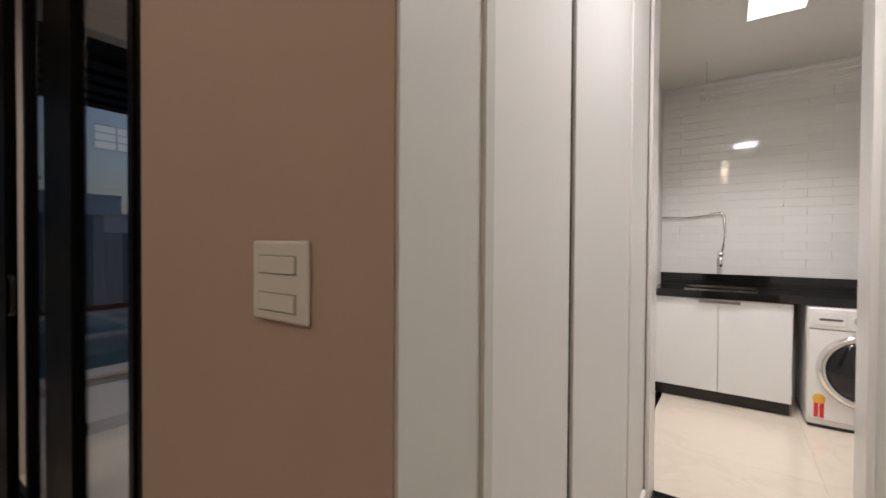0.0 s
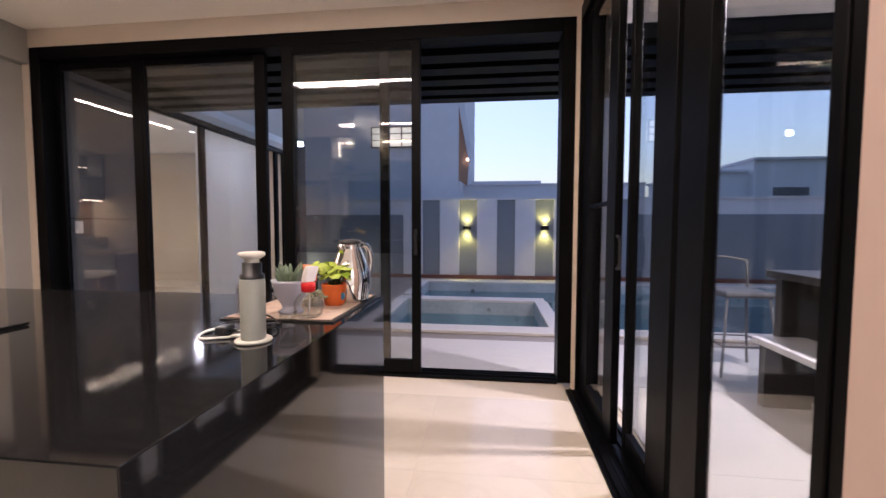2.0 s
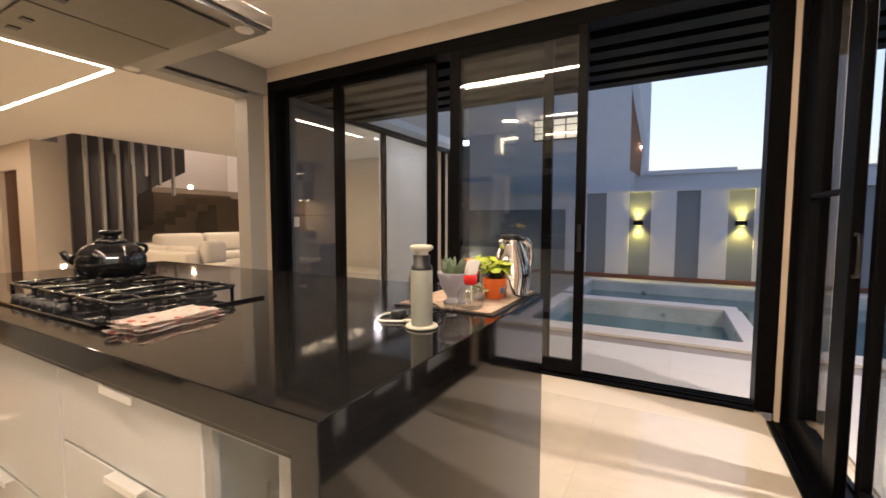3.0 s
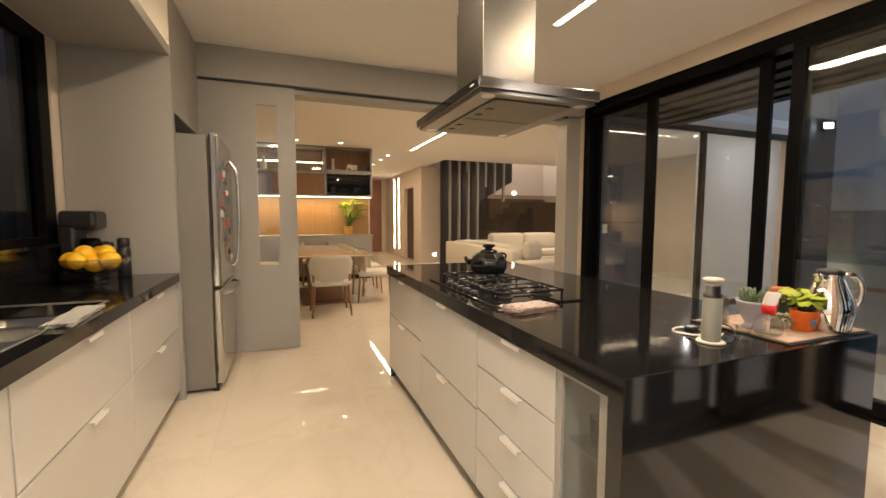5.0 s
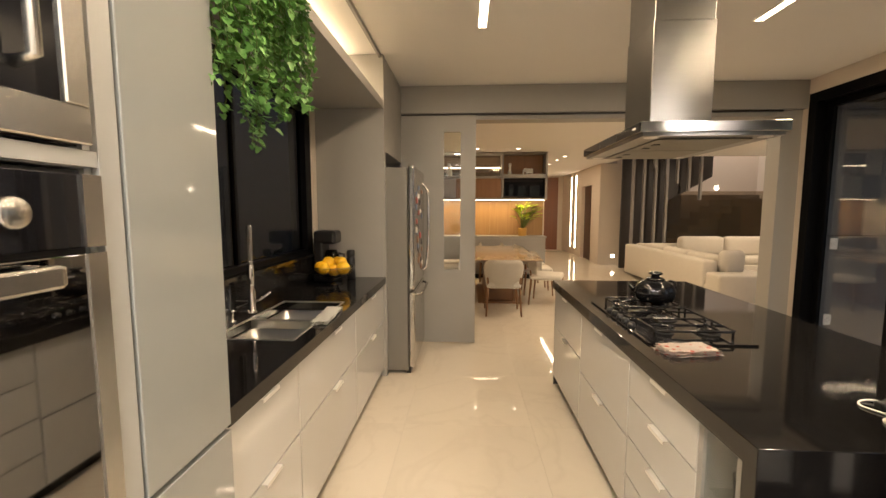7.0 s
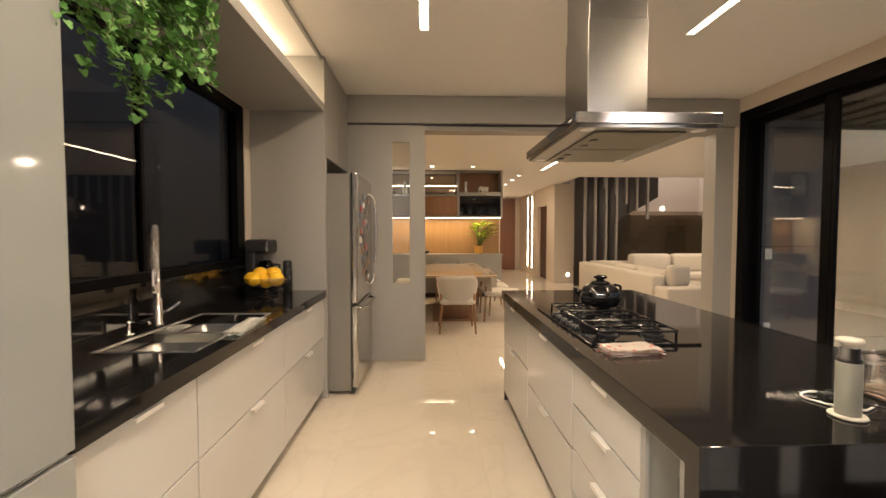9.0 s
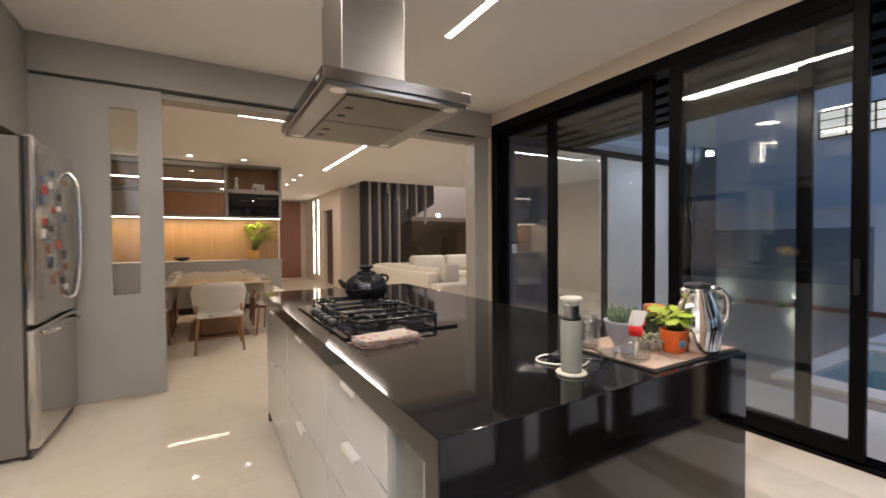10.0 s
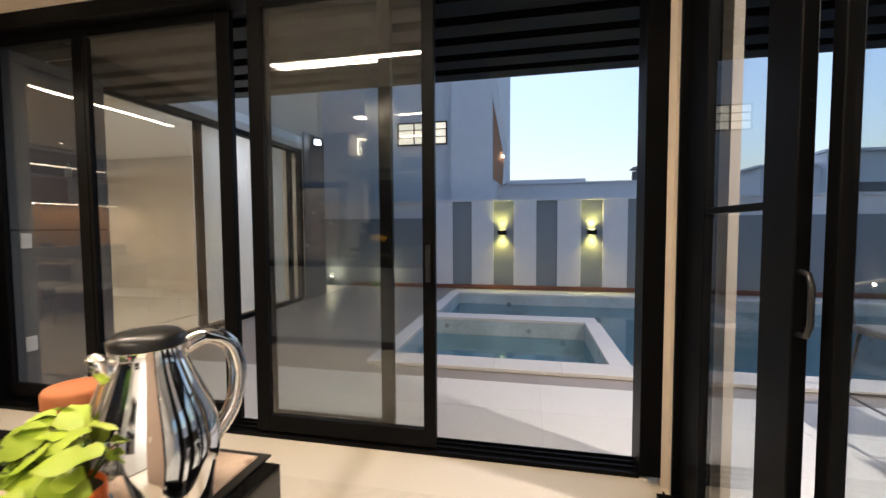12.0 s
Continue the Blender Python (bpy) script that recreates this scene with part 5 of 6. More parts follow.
# passage side: white casing, sliding leaf and panelling
structure("trim_passage", boxes((-0.192, 0.702, 0.0, -0.186, 0.915, 2.845), (-0.192, 0.915, 0.0, -0.178, 0.945, 2.845)), M_PALE, "pale casing at the end of the switch wall", "trim")
pd = thing("passage_door", "white flush sliding door leaf along the passage wall", "door")
part("leaf", boxes((-0.192, 0.947, 0.008, -0.182, 1.375, 2.845), bevel=0.002, seg=1), M_WHITE, pd)
# black strip in place of the shaded gap beyond the leaf
part("edge_seal", boxes((-0.192, 1.376, 0.008, -0.188, 1.405, 2.845)), M_BLACK, pd, "black strip coloured as the dark gap past the leaf")
pc = thing("wall_cladding", "tall white wall panel beside the laundry door", "panel")
part("board", boxes((-0.192, 1.407, 0.0, -0.178, 2.14, 2.845), bevel=0.002, seg=1), M_WHITE, pc)
part("board", boxes((-0.192, 2.145, 0.0, -0.172, 2.545, 2.845), bevel=0.002, seg=1), M_WHITE, pc)
structure("baseboard", boxes((-0.172, 2.10, 0.0, -0.155, 2.50, 0.10), bevel=0.004), M_PLATE, "white skirting board by the laundry door", "baseboard")
structure("trim_laundry_door", boxes((-0.165, 2.53, 0.005, -0.150, 2.715, 2.72), (0.605, 2.53, 0.005, 0.63, 2.715, 2.72)), M_PLATE, "white door lining", "trim")

# ---- dining room ----
table = thing("dining_table", "glossy light wood dining table with a dark pedestal", "table")
part("tabletop", boxes((-1.00, -7.95, 0.735, 0.22, -5.60, 0.765), bevel=0.012), M_TABLE, table)
part("pedestal", boxes((-0.62, -7.4, 0.02, -0.16, -6.1, 0.735), bevel=0.02), M_WOOD, table)
part("foot", boxes((-0.75, -7.55, 0.0, -0.03, -5.95, 0.02), bevel=0.005), M_WOOD, table)


def dining_chair():
    c = thing("dining_chair", "beige upholstered dining chair with walnut legs", "chair", "chairs round the dining table")
    part("seat", boxes((-0.25, -0.25, 0.40, 0.25, 0.25, 0.49), bevel=0.04, seg=3), M_FABRIC, c, smooth=True)
    bm = bmesh.new()
    n, m = 14, 6
    grid = []
    for i in range(n + 1):
        a = math.pi * (0.12 + 0.76 * i / n)
        col = []
        for j in range(m + 1):
            k = j / m
            edge = abs(2 * i / n - 1)
            z = 0.42 + (0.40 - 0.13 * edge ** 6) * k
            r = 0.27 + 0.05 * k
            col.append(bm.verts.new((r * math.cos(a) * 0.98, -0.02 - r * math.sin(a) * 0.95, z)))
        grid.append(col)
    for i in range(n):
        for j in range(m):
            bm.faces.new((grid[i][j], grid[i + 1][j], grid[i + 1][j + 1], grid[i][j + 1]))
    bmesh.ops.solidify(bm, geom=bm.faces, thickness=0.05)
    bmesh.ops.recalc_face_normals(bm, faces=bm.faces)
    part("backrest", bm, M_FABRIC, c, smooth=True)
    for sx, sy in ((-1, -1), (1, -1), (-1, 1), (1, 1)):
        part("leg", tube([(sx * 0.25, sy * 0.25, 0), (sx * 0.22, sy * 0.22, 0.42), (sx * 0.235, sy * 0.235, 0.56 if sy < 0 else 0.42)], [0.012, 0.018, 0.014], 8), M_WOOD, c, smooth=True)
    return c


# the backrest of a chair is on its local -y side
first = dining_chair()
first.matrix_world = pose(-0.37, -5.36, 0, 0, 0, 180)
for x, y, a in ((-1.15, -6.05, 72), (-1.12, -6.85, 88), (-1.10, -7.6, 96), (0.42, -6.1, -90), (0.42, -6.9, -90), (0.42, -7.6, -90), (-0.37, -8.12, 0)):
    copy_thing(first, pose(x, y, 0, 0, 0, a))

SB, SF = -8.775, -8.40
su = thing("sideboard_wall_unit", "grey and walnut wall unit with warm lit shelves", "wall unit")
part("base_cabinet", boxes((-1.50, SB, 0.10, 1.48, SF + 0.02, 0.90)), M_GREYSHELF, su)
part("plinth", boxes((-1.48, SB, 0.0, 1.48, SF - 0.04, 0.10)), M_TOE, su)
part("ledge", boxes((-1.52, SB, 0.90, 1.48, SF + 0.04, 0.94), bevel=0.002, seg=1), M_GREYSHELF, su)
for k in range(4):
    part("drawer_front", boxes((-1.498 + 0.745 * k, SF + 0.021, 0.104, -0.757 + 0.745 * k, SF + 0.036, 0.897), bevel=0.002, seg=1), M_GREYSHELF, su)
part("upper_carcass", boxes((-1.52, SB, 1.73, 1.48, SF, 1.765), (-1.52, SB, 2.20, -0.55, SF, 2.28), (-1.52, SB, 2.72, 1.48, SF, 2.748), (-1.52, SB, 1.765, -1.48, SF, 2.72), (-0.58, SB, 1.765, -0.54, SF, 2.72), (1.44, SB, 1.765, 1.48, SF, 2.72), (-0.54, SB, 2.20, 1.44, SF - 0.02, 2.24)), M_GREYSHELF, su)
part("cubby_back", boxes((-1.48, SB, 2.28, -0.58, SB + 0.02, 2.72), (-1.48, SB, 1.765, -0.58, SB + 0.02, 2.20)), M_WOOD, su, "walnut back panel")
part("glass_niche", boxes((-1.47, SF - 0.06, 1.80, -0.59, SF - 0.05, 2.19)), M_OVEN, su, "dark glass front")
part("walnut_front", boxes((-0.53, SF - 0.03, 1.77, 0.45, SF - 0.01, 2.19)), M_WOOD, su, "walnut flap")
part("mirror_band", boxes((-0.53, SB + 0.01, 2.245, 1.43, SB + 0.02, 2.715)), M_MIRRORG, su, "bronze mirror back")
part("light_strip", boxes((-0.53, SB + 0.03, 2.44, 1.43, SB + 0.045, 2.455)), M_LED, su, "warm light strip")
part("light_strip", boxes((-1.48, SF - 0.10, 1.722, 1.46, SF - 0.07, 1.729)), M_LED, su, "warm light strip under the shelf")
rnd = random.Random(2)
for k in range(5):
    x = -1.50 + 0.596 * k
    part("oak_panel", boxes((x, SB, 0.942, x + 0.595, SB + 0.022, 1.728), bevel=0.001, seg=1), M_OAK, su)
su.location.x = -0.05
lamp(0.0, SF - 0.085, 1.715, 2.9, 0.03, 32, (1.0, 0.74, 0.40))

pl = thing("leafy_plant", "bright green potted plant on the sideboard", "potted plant", at=(-1.07, -8.56, 0.941))
part("pot", lathe([(0, 0), (0.070, 0), (0.072, 0.02), (0.078, 0.13), (0.082, 0.15), (0.074, 0.15), (0, 0.13)], 28), material("ochre_ceramic", (0.55, 0.30, 0.06), 0.5, grain=0.06, patch=0.08, scale=40), pl, "ochre ceramic pot", smooth=True)
rnd = random.Random(4)
st = bmesh.new()
for k in range(40):
    a, r, h = rnd.uniform(0, 6.28), rnd.uniform(0.03, 0.20), rnd.uniform(0.30, 0.56)
    tip = Vector((r * math.cos(a) - 0.10 * h / 0.5, 0.6 * r * math.sin(a), h))
    tube([(0, 0, 0.12), (tip.x * 0.5, tip.y * 0.5, h * 0.7), tip], 0.004, 5, st)
    bm = bmesh.new()
    d = (tip - Vector((0, 0, h * 0.75))).normalized()
    s = d.cross(Vector((0, 0, 1))).normalized()
    up = s.cross(d)
    L, W = rnd.uniform(0.09, 0.14), rnd.uniform(0.045, 0.07)
    sp = [(0, 0), (0.25, 0.8), (0.5, 1.0), (0.8, 0.6), (1.0, 0)]
    cen = [bm.verts.new(tip + d * L * t - up * 0.35 * L * t * t) for t, _ in sp]
    lf = [bm.verts.new(tip + d * L * t + s * W * w - up * 0.35 * L * t * t + up * 0.01) for t, w in sp[1:4]]
    rt = [bm.verts.new(tip + d * L * t - s * W * w - up * 0.35 * L * t * t + up * 0.01) for t, w in sp[1:4]]
    for side in (lf, rt):
        bm.faces.new((cen[0], cen[1], side[0]))
        bm.faces.new((cen[1], cen[2], side[1], side[0]))
        bm.faces.new((cen[2], cen[3], side[2], side[1]))
        bm.faces.new((cen[3], cen[4], side[2]))
    part("leaf", bm, M_LIME, pl, smooth=True)
part("stem", st, M_STEM, pl, smooth=True)
pl.scale = (1.25, 1.25, 1.15)


def vase(name, label, x, z, prof, mat=None):
    v = thing(name, label, "ornament", at=(x, -8.58, z))
    part("body", lathe(prof, 24), mat or M_SOAP, v, smooth=True)


vase("tall_vase", "slim white ceramic vase on the shelf", -0.78, 2.281, [(0, 0), (0.035, 0), (0.04, 0.03), (0.025, 0.14), (0.03, 0.22), (0.034, 0.24), (0.024, 0.24), (0, 0.2)])
vase("tall_vase", "slim white ceramic vase on the shelf", 0.55, 2.241, [(0, 0), (0.05, 0), (0.06, 0.05), (0.05, 0.16), (0.02, 0.22), (0.028, 0.27), (0.02, 0.27), (0, 0.2)])
vase("dark_bowl", "small dark bowl on the sideboard", 0.12, 0.941, [(0, 0), (0.06, 0), (0.12, 0.05), (0.125, 0.07), (0.11, 0.07), (0, 0.02)], M_BLACK)
el = tagged(part("animal_ornament", boxes((-1.28, -8.62, 2.31, -1.13, -8.54, 2.41), (-1.15, -8.61, 2.34, -1.08, -8.55, 2.42), (-1.09, -8.595, 2.281, -1.06, -8.565, 2.38), (-1.28, -8.62, 2.281, -1.245, -8.585, 2.33), (-1.28, -8.575, 2.281, -1.245, -8.54, 2.33), (-1.17, -8.62, 2.281, -1.135, -8.585, 2.33), (-1.17, -8.575, 2.281, -1.135, -8.54, 2.33), bevel=0.012), M_SOAP), "white ceramic animal ornament on the shelf", "ornament")


def downlight(x, y, z):
    t = thing("downlight", "small round recessed ceiling downlight, from the rows or added as fill", "ceiling light", "ceiling downlights", at=(x, y, z))
    part("ring", lathe([(0.045, 0.001), (0.06, -0.001), (0.06, -0.006), (0.045, -0.008)], 24), M_PLATE, t, smooth=True)
    part("lens", lathe([(0, -0.002), (0.045, -0.002)], 24), M_SPOT, t, "glowing lens")


# the first two only give the added living room fill a fitting
for x, y in ((-5.9, -7.6), (-6.6, -4.9), (-0.04, -7.9), (-0.87, -7.9), (-2.1, -9.2), (-2.1, -10.0), (-2.1, -10.9), (-2.1, -12.4)):
    downlight(x, y, DH)
lamp(-2.3, -11.2, 2.73, 0.1, 3.5, 32)
for y in (-13.9, -13.3):
    s = thing("wall_light_slot", "tall warm light slot in the corridor wall", "wall light", "corridor light slots")
    part("diffuser", boxes((-3.449, y - 0.04, 0.24, -3.443, y + 0.04, 2.62)), M_LED, s, "glowing diffuser")
sl = thing("step_light", "small recessed step light low on the column", "wall light")
part("lens", boxes((-3.89, -10.849, 0.20, -3.81, -10.843, 0.28), bevel=0.002, seg=1), M_SPOT, sl, "glowing lens")
wl = thing("stair_wall_light", "small warm wall light above the stairs", "wall light")
part("lens", boxes((-7.380, -12.299, 2.110, -7.280, -12.285, 2.210), bevel=0.003, seg=1), M_SPOT, wl, "glowing lens")
structure("door_3", boxes((-3.60, -12.595, 0.0, -3.54, -11.605, 2.215), bevel=0.004), M_DOORW, "dark wood interior door in the corridor", "door")
structure("door_4", boxes((-3.26, -15.195, 0.0, -1.66, -15.15, 2.70), bevel=0.004), M_FRONTD, "tall red-brown wooden front door", "door")

# ---- stairs behind a slatted screen ----
stair = thing("staircase", "brown stone stairs rising behind a slatted screen", "stairs")
for k in range(10):
    part("step", boxes((-4.5 - 0.27 * k - 0.30, -11.9, 0.18 * k - 0.02, -4.5 - 0.27 * k, -10.9, 0.18 * (k + 1)), bevel=0.004, seg=1), M_STAIR, stair)
part("landing", boxes((-8.49, -11.9, 0.0, -7.205, -10.9, 1.80), bevel=0.004, seg=1), M_STAIR, stair)
part("guard_glass", boxes((-8.4, -10.86, 0.35, -4.9, -10.85, 2.0)), M_TINT, stair, "tinted glass guard")
part("back_panel", boxes((-6.25, -12.28, 0.0, -4.12, -12.20, 5.5)), M_SLATD, stair, "dark panelled wall behind the stairs")
structure("wall_stone", boxes((-8.49, -12.29, 0.0, -6.25, -12.15, 1.95)), M_STAIR, "brown stone clad wall beside the stairs", "wall")
sc = thing("slatted_screen", "tall slatted screen beside the stairs", "screen")
for x in (-3.995, -4.259, -4.538, -4.81):
    part("slat", boxes((x - 0.028, -10.05, 0.02, x + 0.028, -9.97, 3.30), bevel=0.003, seg=1), M_GREYSHELF, sc, "pale grey slat")
for x, z0 in ((-4.479, 2.542), (-4.761, 2.358), (-5.029, 2.148), (-5.306, 1.963), (-5.59, 1.753)):
    part("slat", boxes((x - 0.026, -9.99, z0, x + 0.026, -9.91, 3.30), bevel=0.003, seg=1), M_GREYSHELF, sc, "pale grey hanging slat")
inf = bmesh.new()
outline = [(-3.812, 0.0), (-4.9, 0.0), (-4.9, 1.706), (-6.03, 2.343), (-6.03, 3.30), (-3.812, 3.30)]
p = [inf.verts.new((x, -10.30, z)) for x, z in outline]
q = [inf.verts.new((x, -10.24, z)) for x, z in outline]
inf.faces.new(p)
inf.faces.new(q[::-1])
for k in range(6):
    inf.faces.new((p[k], q[k], q[(k + 1) % 6], p[(k + 1) % 6]))
bmesh.ops.recalc_face_normals(inf, faces=inf.faces)
part("infill", inf, M_SLATD, sc, "dark infill panel cut along the stairs")

# ---- sofa ----
sofa = thing("corner_sofa", "large cream fabric corner sofa with loose cushions", "sofa")
part("base", boxes((-4.45, -9.2, 0.06, -3.42, -5.55, 0.36), (-7.4, -9.2, 0.06, -4.45, -8.25, 0.36), bevel=0.03, seg=3), M_FABRIC, sofa, smooth=True)
part("backrest", boxes((-3.62, -9.2, 0.06, -3.40, -5.95, 0.72), bevel=0.04, seg=3), M_FABRIC, sofa, smooth=True)
part("backrest", boxes((-7.4, -9.22, 0.06, -3.65, -8.98, 0.74), bevel=0.04, seg=3), M_FABRIC, sofa, smooth=True)
part("arm", boxes((-4.45, -5.90, 0.06, -3.40, -5.52, 0.56), bevel=0.04, seg=3), M_FABRIC, sofa, smooth=True)
for k in range(3):
    part("seat_cushion", boxes((-4.44, -8.2 + 0.77 * k, 0.36, -3.64, -7.45 + 0.77 * k, 0.52), bevel=0.05, seg=3), M_FABRIC, sofa, smooth=True)
for k in range(3):
    part("seat_cushion", boxes((-5.43 - 0.98 * k, -8.96, 0.36, -4.47 - 0.98 * k, -8.26, 0.52), bevel=0.05, seg=3), M_FABRIC, sofa, smooth=True)
    part("back_cushion", boxes((-5.40 - 0.98 * k, -9.0, 0.50, -4.45 - 0.98 * k, -8.74, 0.92), bevel=0.09, seg=4), M_FABRIC, sofa, smooth=True)
for k in range(3):
    part("back_cushion", boxes((-3.90, -8.75 + 0.9 * k, 0.50, -3.63, -7.88 + 0.9 * k, 0.78), bevel=0.07, seg=4), M_FABRIC, sofa, smooth=True)
sofa.location.x = -0.15
ts = thing("throw_cushion", "beige throw cushion leaning on the sofa arm", "cushion", at=(-4.01, -6.02, 0.52), turn=12)
part("pillow", boxes((-0.2, -0.09, 0.0, 0.2, 0.09, 0.36), bevel=0.08, seg=4), M_FABRIC, ts, smooth=True)
# ---- outside ----
M_GRASS = material("dry_ground", (0.10, 0.10, 0.07), 0.95, grain=0.2, patch=0.2, scale=8)
structure("ground", boxes((-900, -900, -1.6, -11.2, 900, -0.45), (-11.2, 9, -1.6, 900, 900, -0.45), (4, -900, -1.6, 900, 9, -0.45), (-11.2, -900, -1.6, 4, -17, -0.45)), M_GRASS, "dark ground beyond the boundary walls", "ground")
structure("ground_slab", boxes((-11.2, -17, -1.6, 4, 9, -1.35)), M_GROUT, "concrete slab under the terrace", "ground")
structure("terrace_bed", boxes((-5.08, -3.95, -1.3, -3.545, 9, -0.045), (-9.88, -3.95, -1.3, -5.08, -1.5, -0.045), (-3.545, 0.90, -1.3, -0.40, 9, -0.045), (-3.545, 0.6, -1.3, -0.3, 0.9, -0.05), (-9.88, 6.2, -1.3, -5.08, 9, -0.045), (-9.88, -8, -1.3, -8.7, -3.95, -0.045), (-9.88, -1.5, -1.3, -9.3, 6.2, -0.045)), M_GROUT, "bed under the pale terrace tiles", "terrace")

# pool and spa basins
structure("pool_basin", boxes((-9.3, -1.5, -1.3, -9.0, 6.2, -0.03), (-9.0, -1.5, -1.3, -7.1, -1.3, -0.03), (-7.1, -1.5, -1.3, -6.8, 0.9, -0.03), (-6.8, -1.5, -1.3, -5.1, -1.3, -0.03), (-6.8, 0.73, -1.3, -5.1, 0.9, -0.03), (-5.1, -1.5, -1.3, -5.08, 6.2, -0.03), (-9.0, 6.0, -1.3, -5.1, 6.2, -0.03), (-9.3, -1.5, -1.35, -5.08, 6.2, -1.15), (-6.8, -1.3, -1.15, -5.1, 0.73, -0.75), (-6.8, -1.3, -0.75, -6.35, 0.73, -0.45), (-6.35, -1.3, -0.75, -5.1, -0.95, -0.45), (-6.35, 0.38, -0.75, -5.1, 0.73, -0.45)), M_POOLTILE, "green-grey stone pool and spa basin", "pool")
structure("water", boxes((-9.0, -1.3, -0.21, -7.1, 6.0, -0.20), (-7.1, 0.9, -0.21, -5.1, 6.0, -0.20), (-6.8, -1.3, -0.24, -5.1, 0.73, -0.23)), M_WATER, "still clear pool water", "water").visible_shadow = False

# boundary wall with bands
bw = structure("wall_boundary", boxes((-10.1, -9, -0.5, -9.90, 9.2, 1.80), (-10.1, 8.9, -0.5, 1.5, 9.2, 1.80)), M_EXTW, "pale rendered boundary wall", "wall")
part("coping", boxes((-10.12, -9, 1.80, -9.84, 9.2, 1.84)), M_EXTW, bw)
part("lower_field", boxes((-9.90, -9, -0.05, -9.875, -2.05, 1.46)), M_EXTG, bw, "grey lower field")
part("lower_field", boxes((-9.90, 3.2, -0.05, -9.875, 8.9, 1.46)), M_EXTG, bw, "grey lower field")
for k in range(6):
    y = -2.05 + 0.873 * k
    part("pale_band", boxes((-9.90, y, -0.05, -9.85, y + 0.46, 1.80), bevel=0.003, seg=1), M_EXTW, bw)
    part("grey_band", boxes((-9.90, y + 0.46, -0.05, -9.885, y + 0.873, 1.80)), M_EXTG, bw, "recessed grey band")
edge = structure("trim_deck_edge", boxes((-9.86, -3.9, -0.03, -9.80, 6.2, 0.05)), M_PLANK, "red-brown timber edge along the wall", "trim")


def sconce(y):
    s = thing("wall_sconce", "dark up-and-down wall light with a warm glow", "wall light", "pool wall lights", at=(-9.885, y, 1.153))
    part("housing", boxes((0.0, -0.09, -0.05, 0.10, 0.09, 0.05), bevel=0.004), M_ALU, s)
    for z in (0.0505, -0.0505):
        part("lens", boxes((0.02, -0.05, z - 0.0005, 0.085, 0.05, z + 0.0005)), M_SCONCE, s, "glowing lens")
    for up, z in ((180, 0.055), (0, -0.055)):
        d = bpy.data.lights.new("lamp_light", "SPOT")
        d.energy, d.color, d.spot_size, d.spot_blend, d.shadow_soft_size = 40, (1.0, 0.82, 0.18), radians(112), 0.8, 0.03
        new("lamp_light", d).matrix_world = pose(-9.82, y, 1.153 + z, up, 0, 0)


sconce(-0.537)
sconce(1.236)
for y in (-4.33, -3.07):
    g = thing("garden_spike_light", "small garden spotlight at the wall foot", "garden light", "garden lights", at=(-9.74, y, -0.03))
    part("stake", tube([(0, 0, 0), (0, 0, 0.13)], 0.012, 8), M_ALU, g, smooth=True)
    part("head", lathe([(0, 0.13), (0.035, 0.13), (0.045, 0.2), (0.04, 0.2), (0, 0.19)], 20), M_ALU, g, smooth=True)
    part("lens", lathe([(0, 0.198), (0.038, 0.201)], 20), M_SPOT, g, "glowing lens")
    d = bpy.data.lights.new("lamp_light", "POINT")
    d.energy, d.color, d.shadow_soft_size = 5, (1.0, 0.85, 0.5), 0.03
    new("lamp_light", d).location = (-9.66, y, 0.24)
    p = thing("low_shrub", "small grassy shrub by the garden light", "plant", "wall shrubs", at=(-9.68, y - 0.18, -0.03))
    rnd = random.Random(int(y * 100))
    bm = bmesh.new()
    for k in range(70):
        a, r, h = rnd.uniform(0, 6.28), rnd.uniform(0.02, 0.16), rnd.uniform(0.06, 0.16)
        w = Vector((-math.sin(a), math.cos(a), 0)) * 0.006
        b, t = Vector((r * 0.3 * math.cos(a), r * 0.3 * math.sin(a), 0)), Vector((r * math.cos(a), r * math.sin(a), h))
        m = b.lerp(t, 0.6) + Vector((0, 0, 0.02))
        vs = [bm.verts.new(q) for q in (b - w, b + w, m + w, m - w, t)]
        bm.faces.new(vs[:4])
        bm.faces.new((vs[3], vs[2], vs[4]))
    tagged(part("blades", bm, M_IVY, p), kind="stuff")

# neighbours
nh = thing("neighbour_house", "pale grey two-storey house behind the boundary wall", "house")
part("wall", boxes((-20, -16, -0.5, -11.4, -1.83, 8.0)), M_EXTW, nh)
part("wing", boxes((-20, -1.83, -0.5, -11.0, -0.835, 8.0)), M_EXTW, nh)


def cut_board(outline, x0, x1):
    """An upright board across the view to the pool, cut to an outline of (y, z)."""
    bm = bmesh.new()
    a = [bm.verts.new((x0, y, z)) for y, z in outline]
    b = [bm.verts.new((x1, y, z)) for y, z in outline]
    bm.faces.new(a)
    bm.faces.new(b[::-1])
    for k in range(len(a)):
        bm.faces.new((a[k], b[k], b[(k + 1) % len(a)], a[(k + 1) % len(a)]))
    bmesh.ops.recalc_face_normals(bm, faces=bm.faces)
    return bm


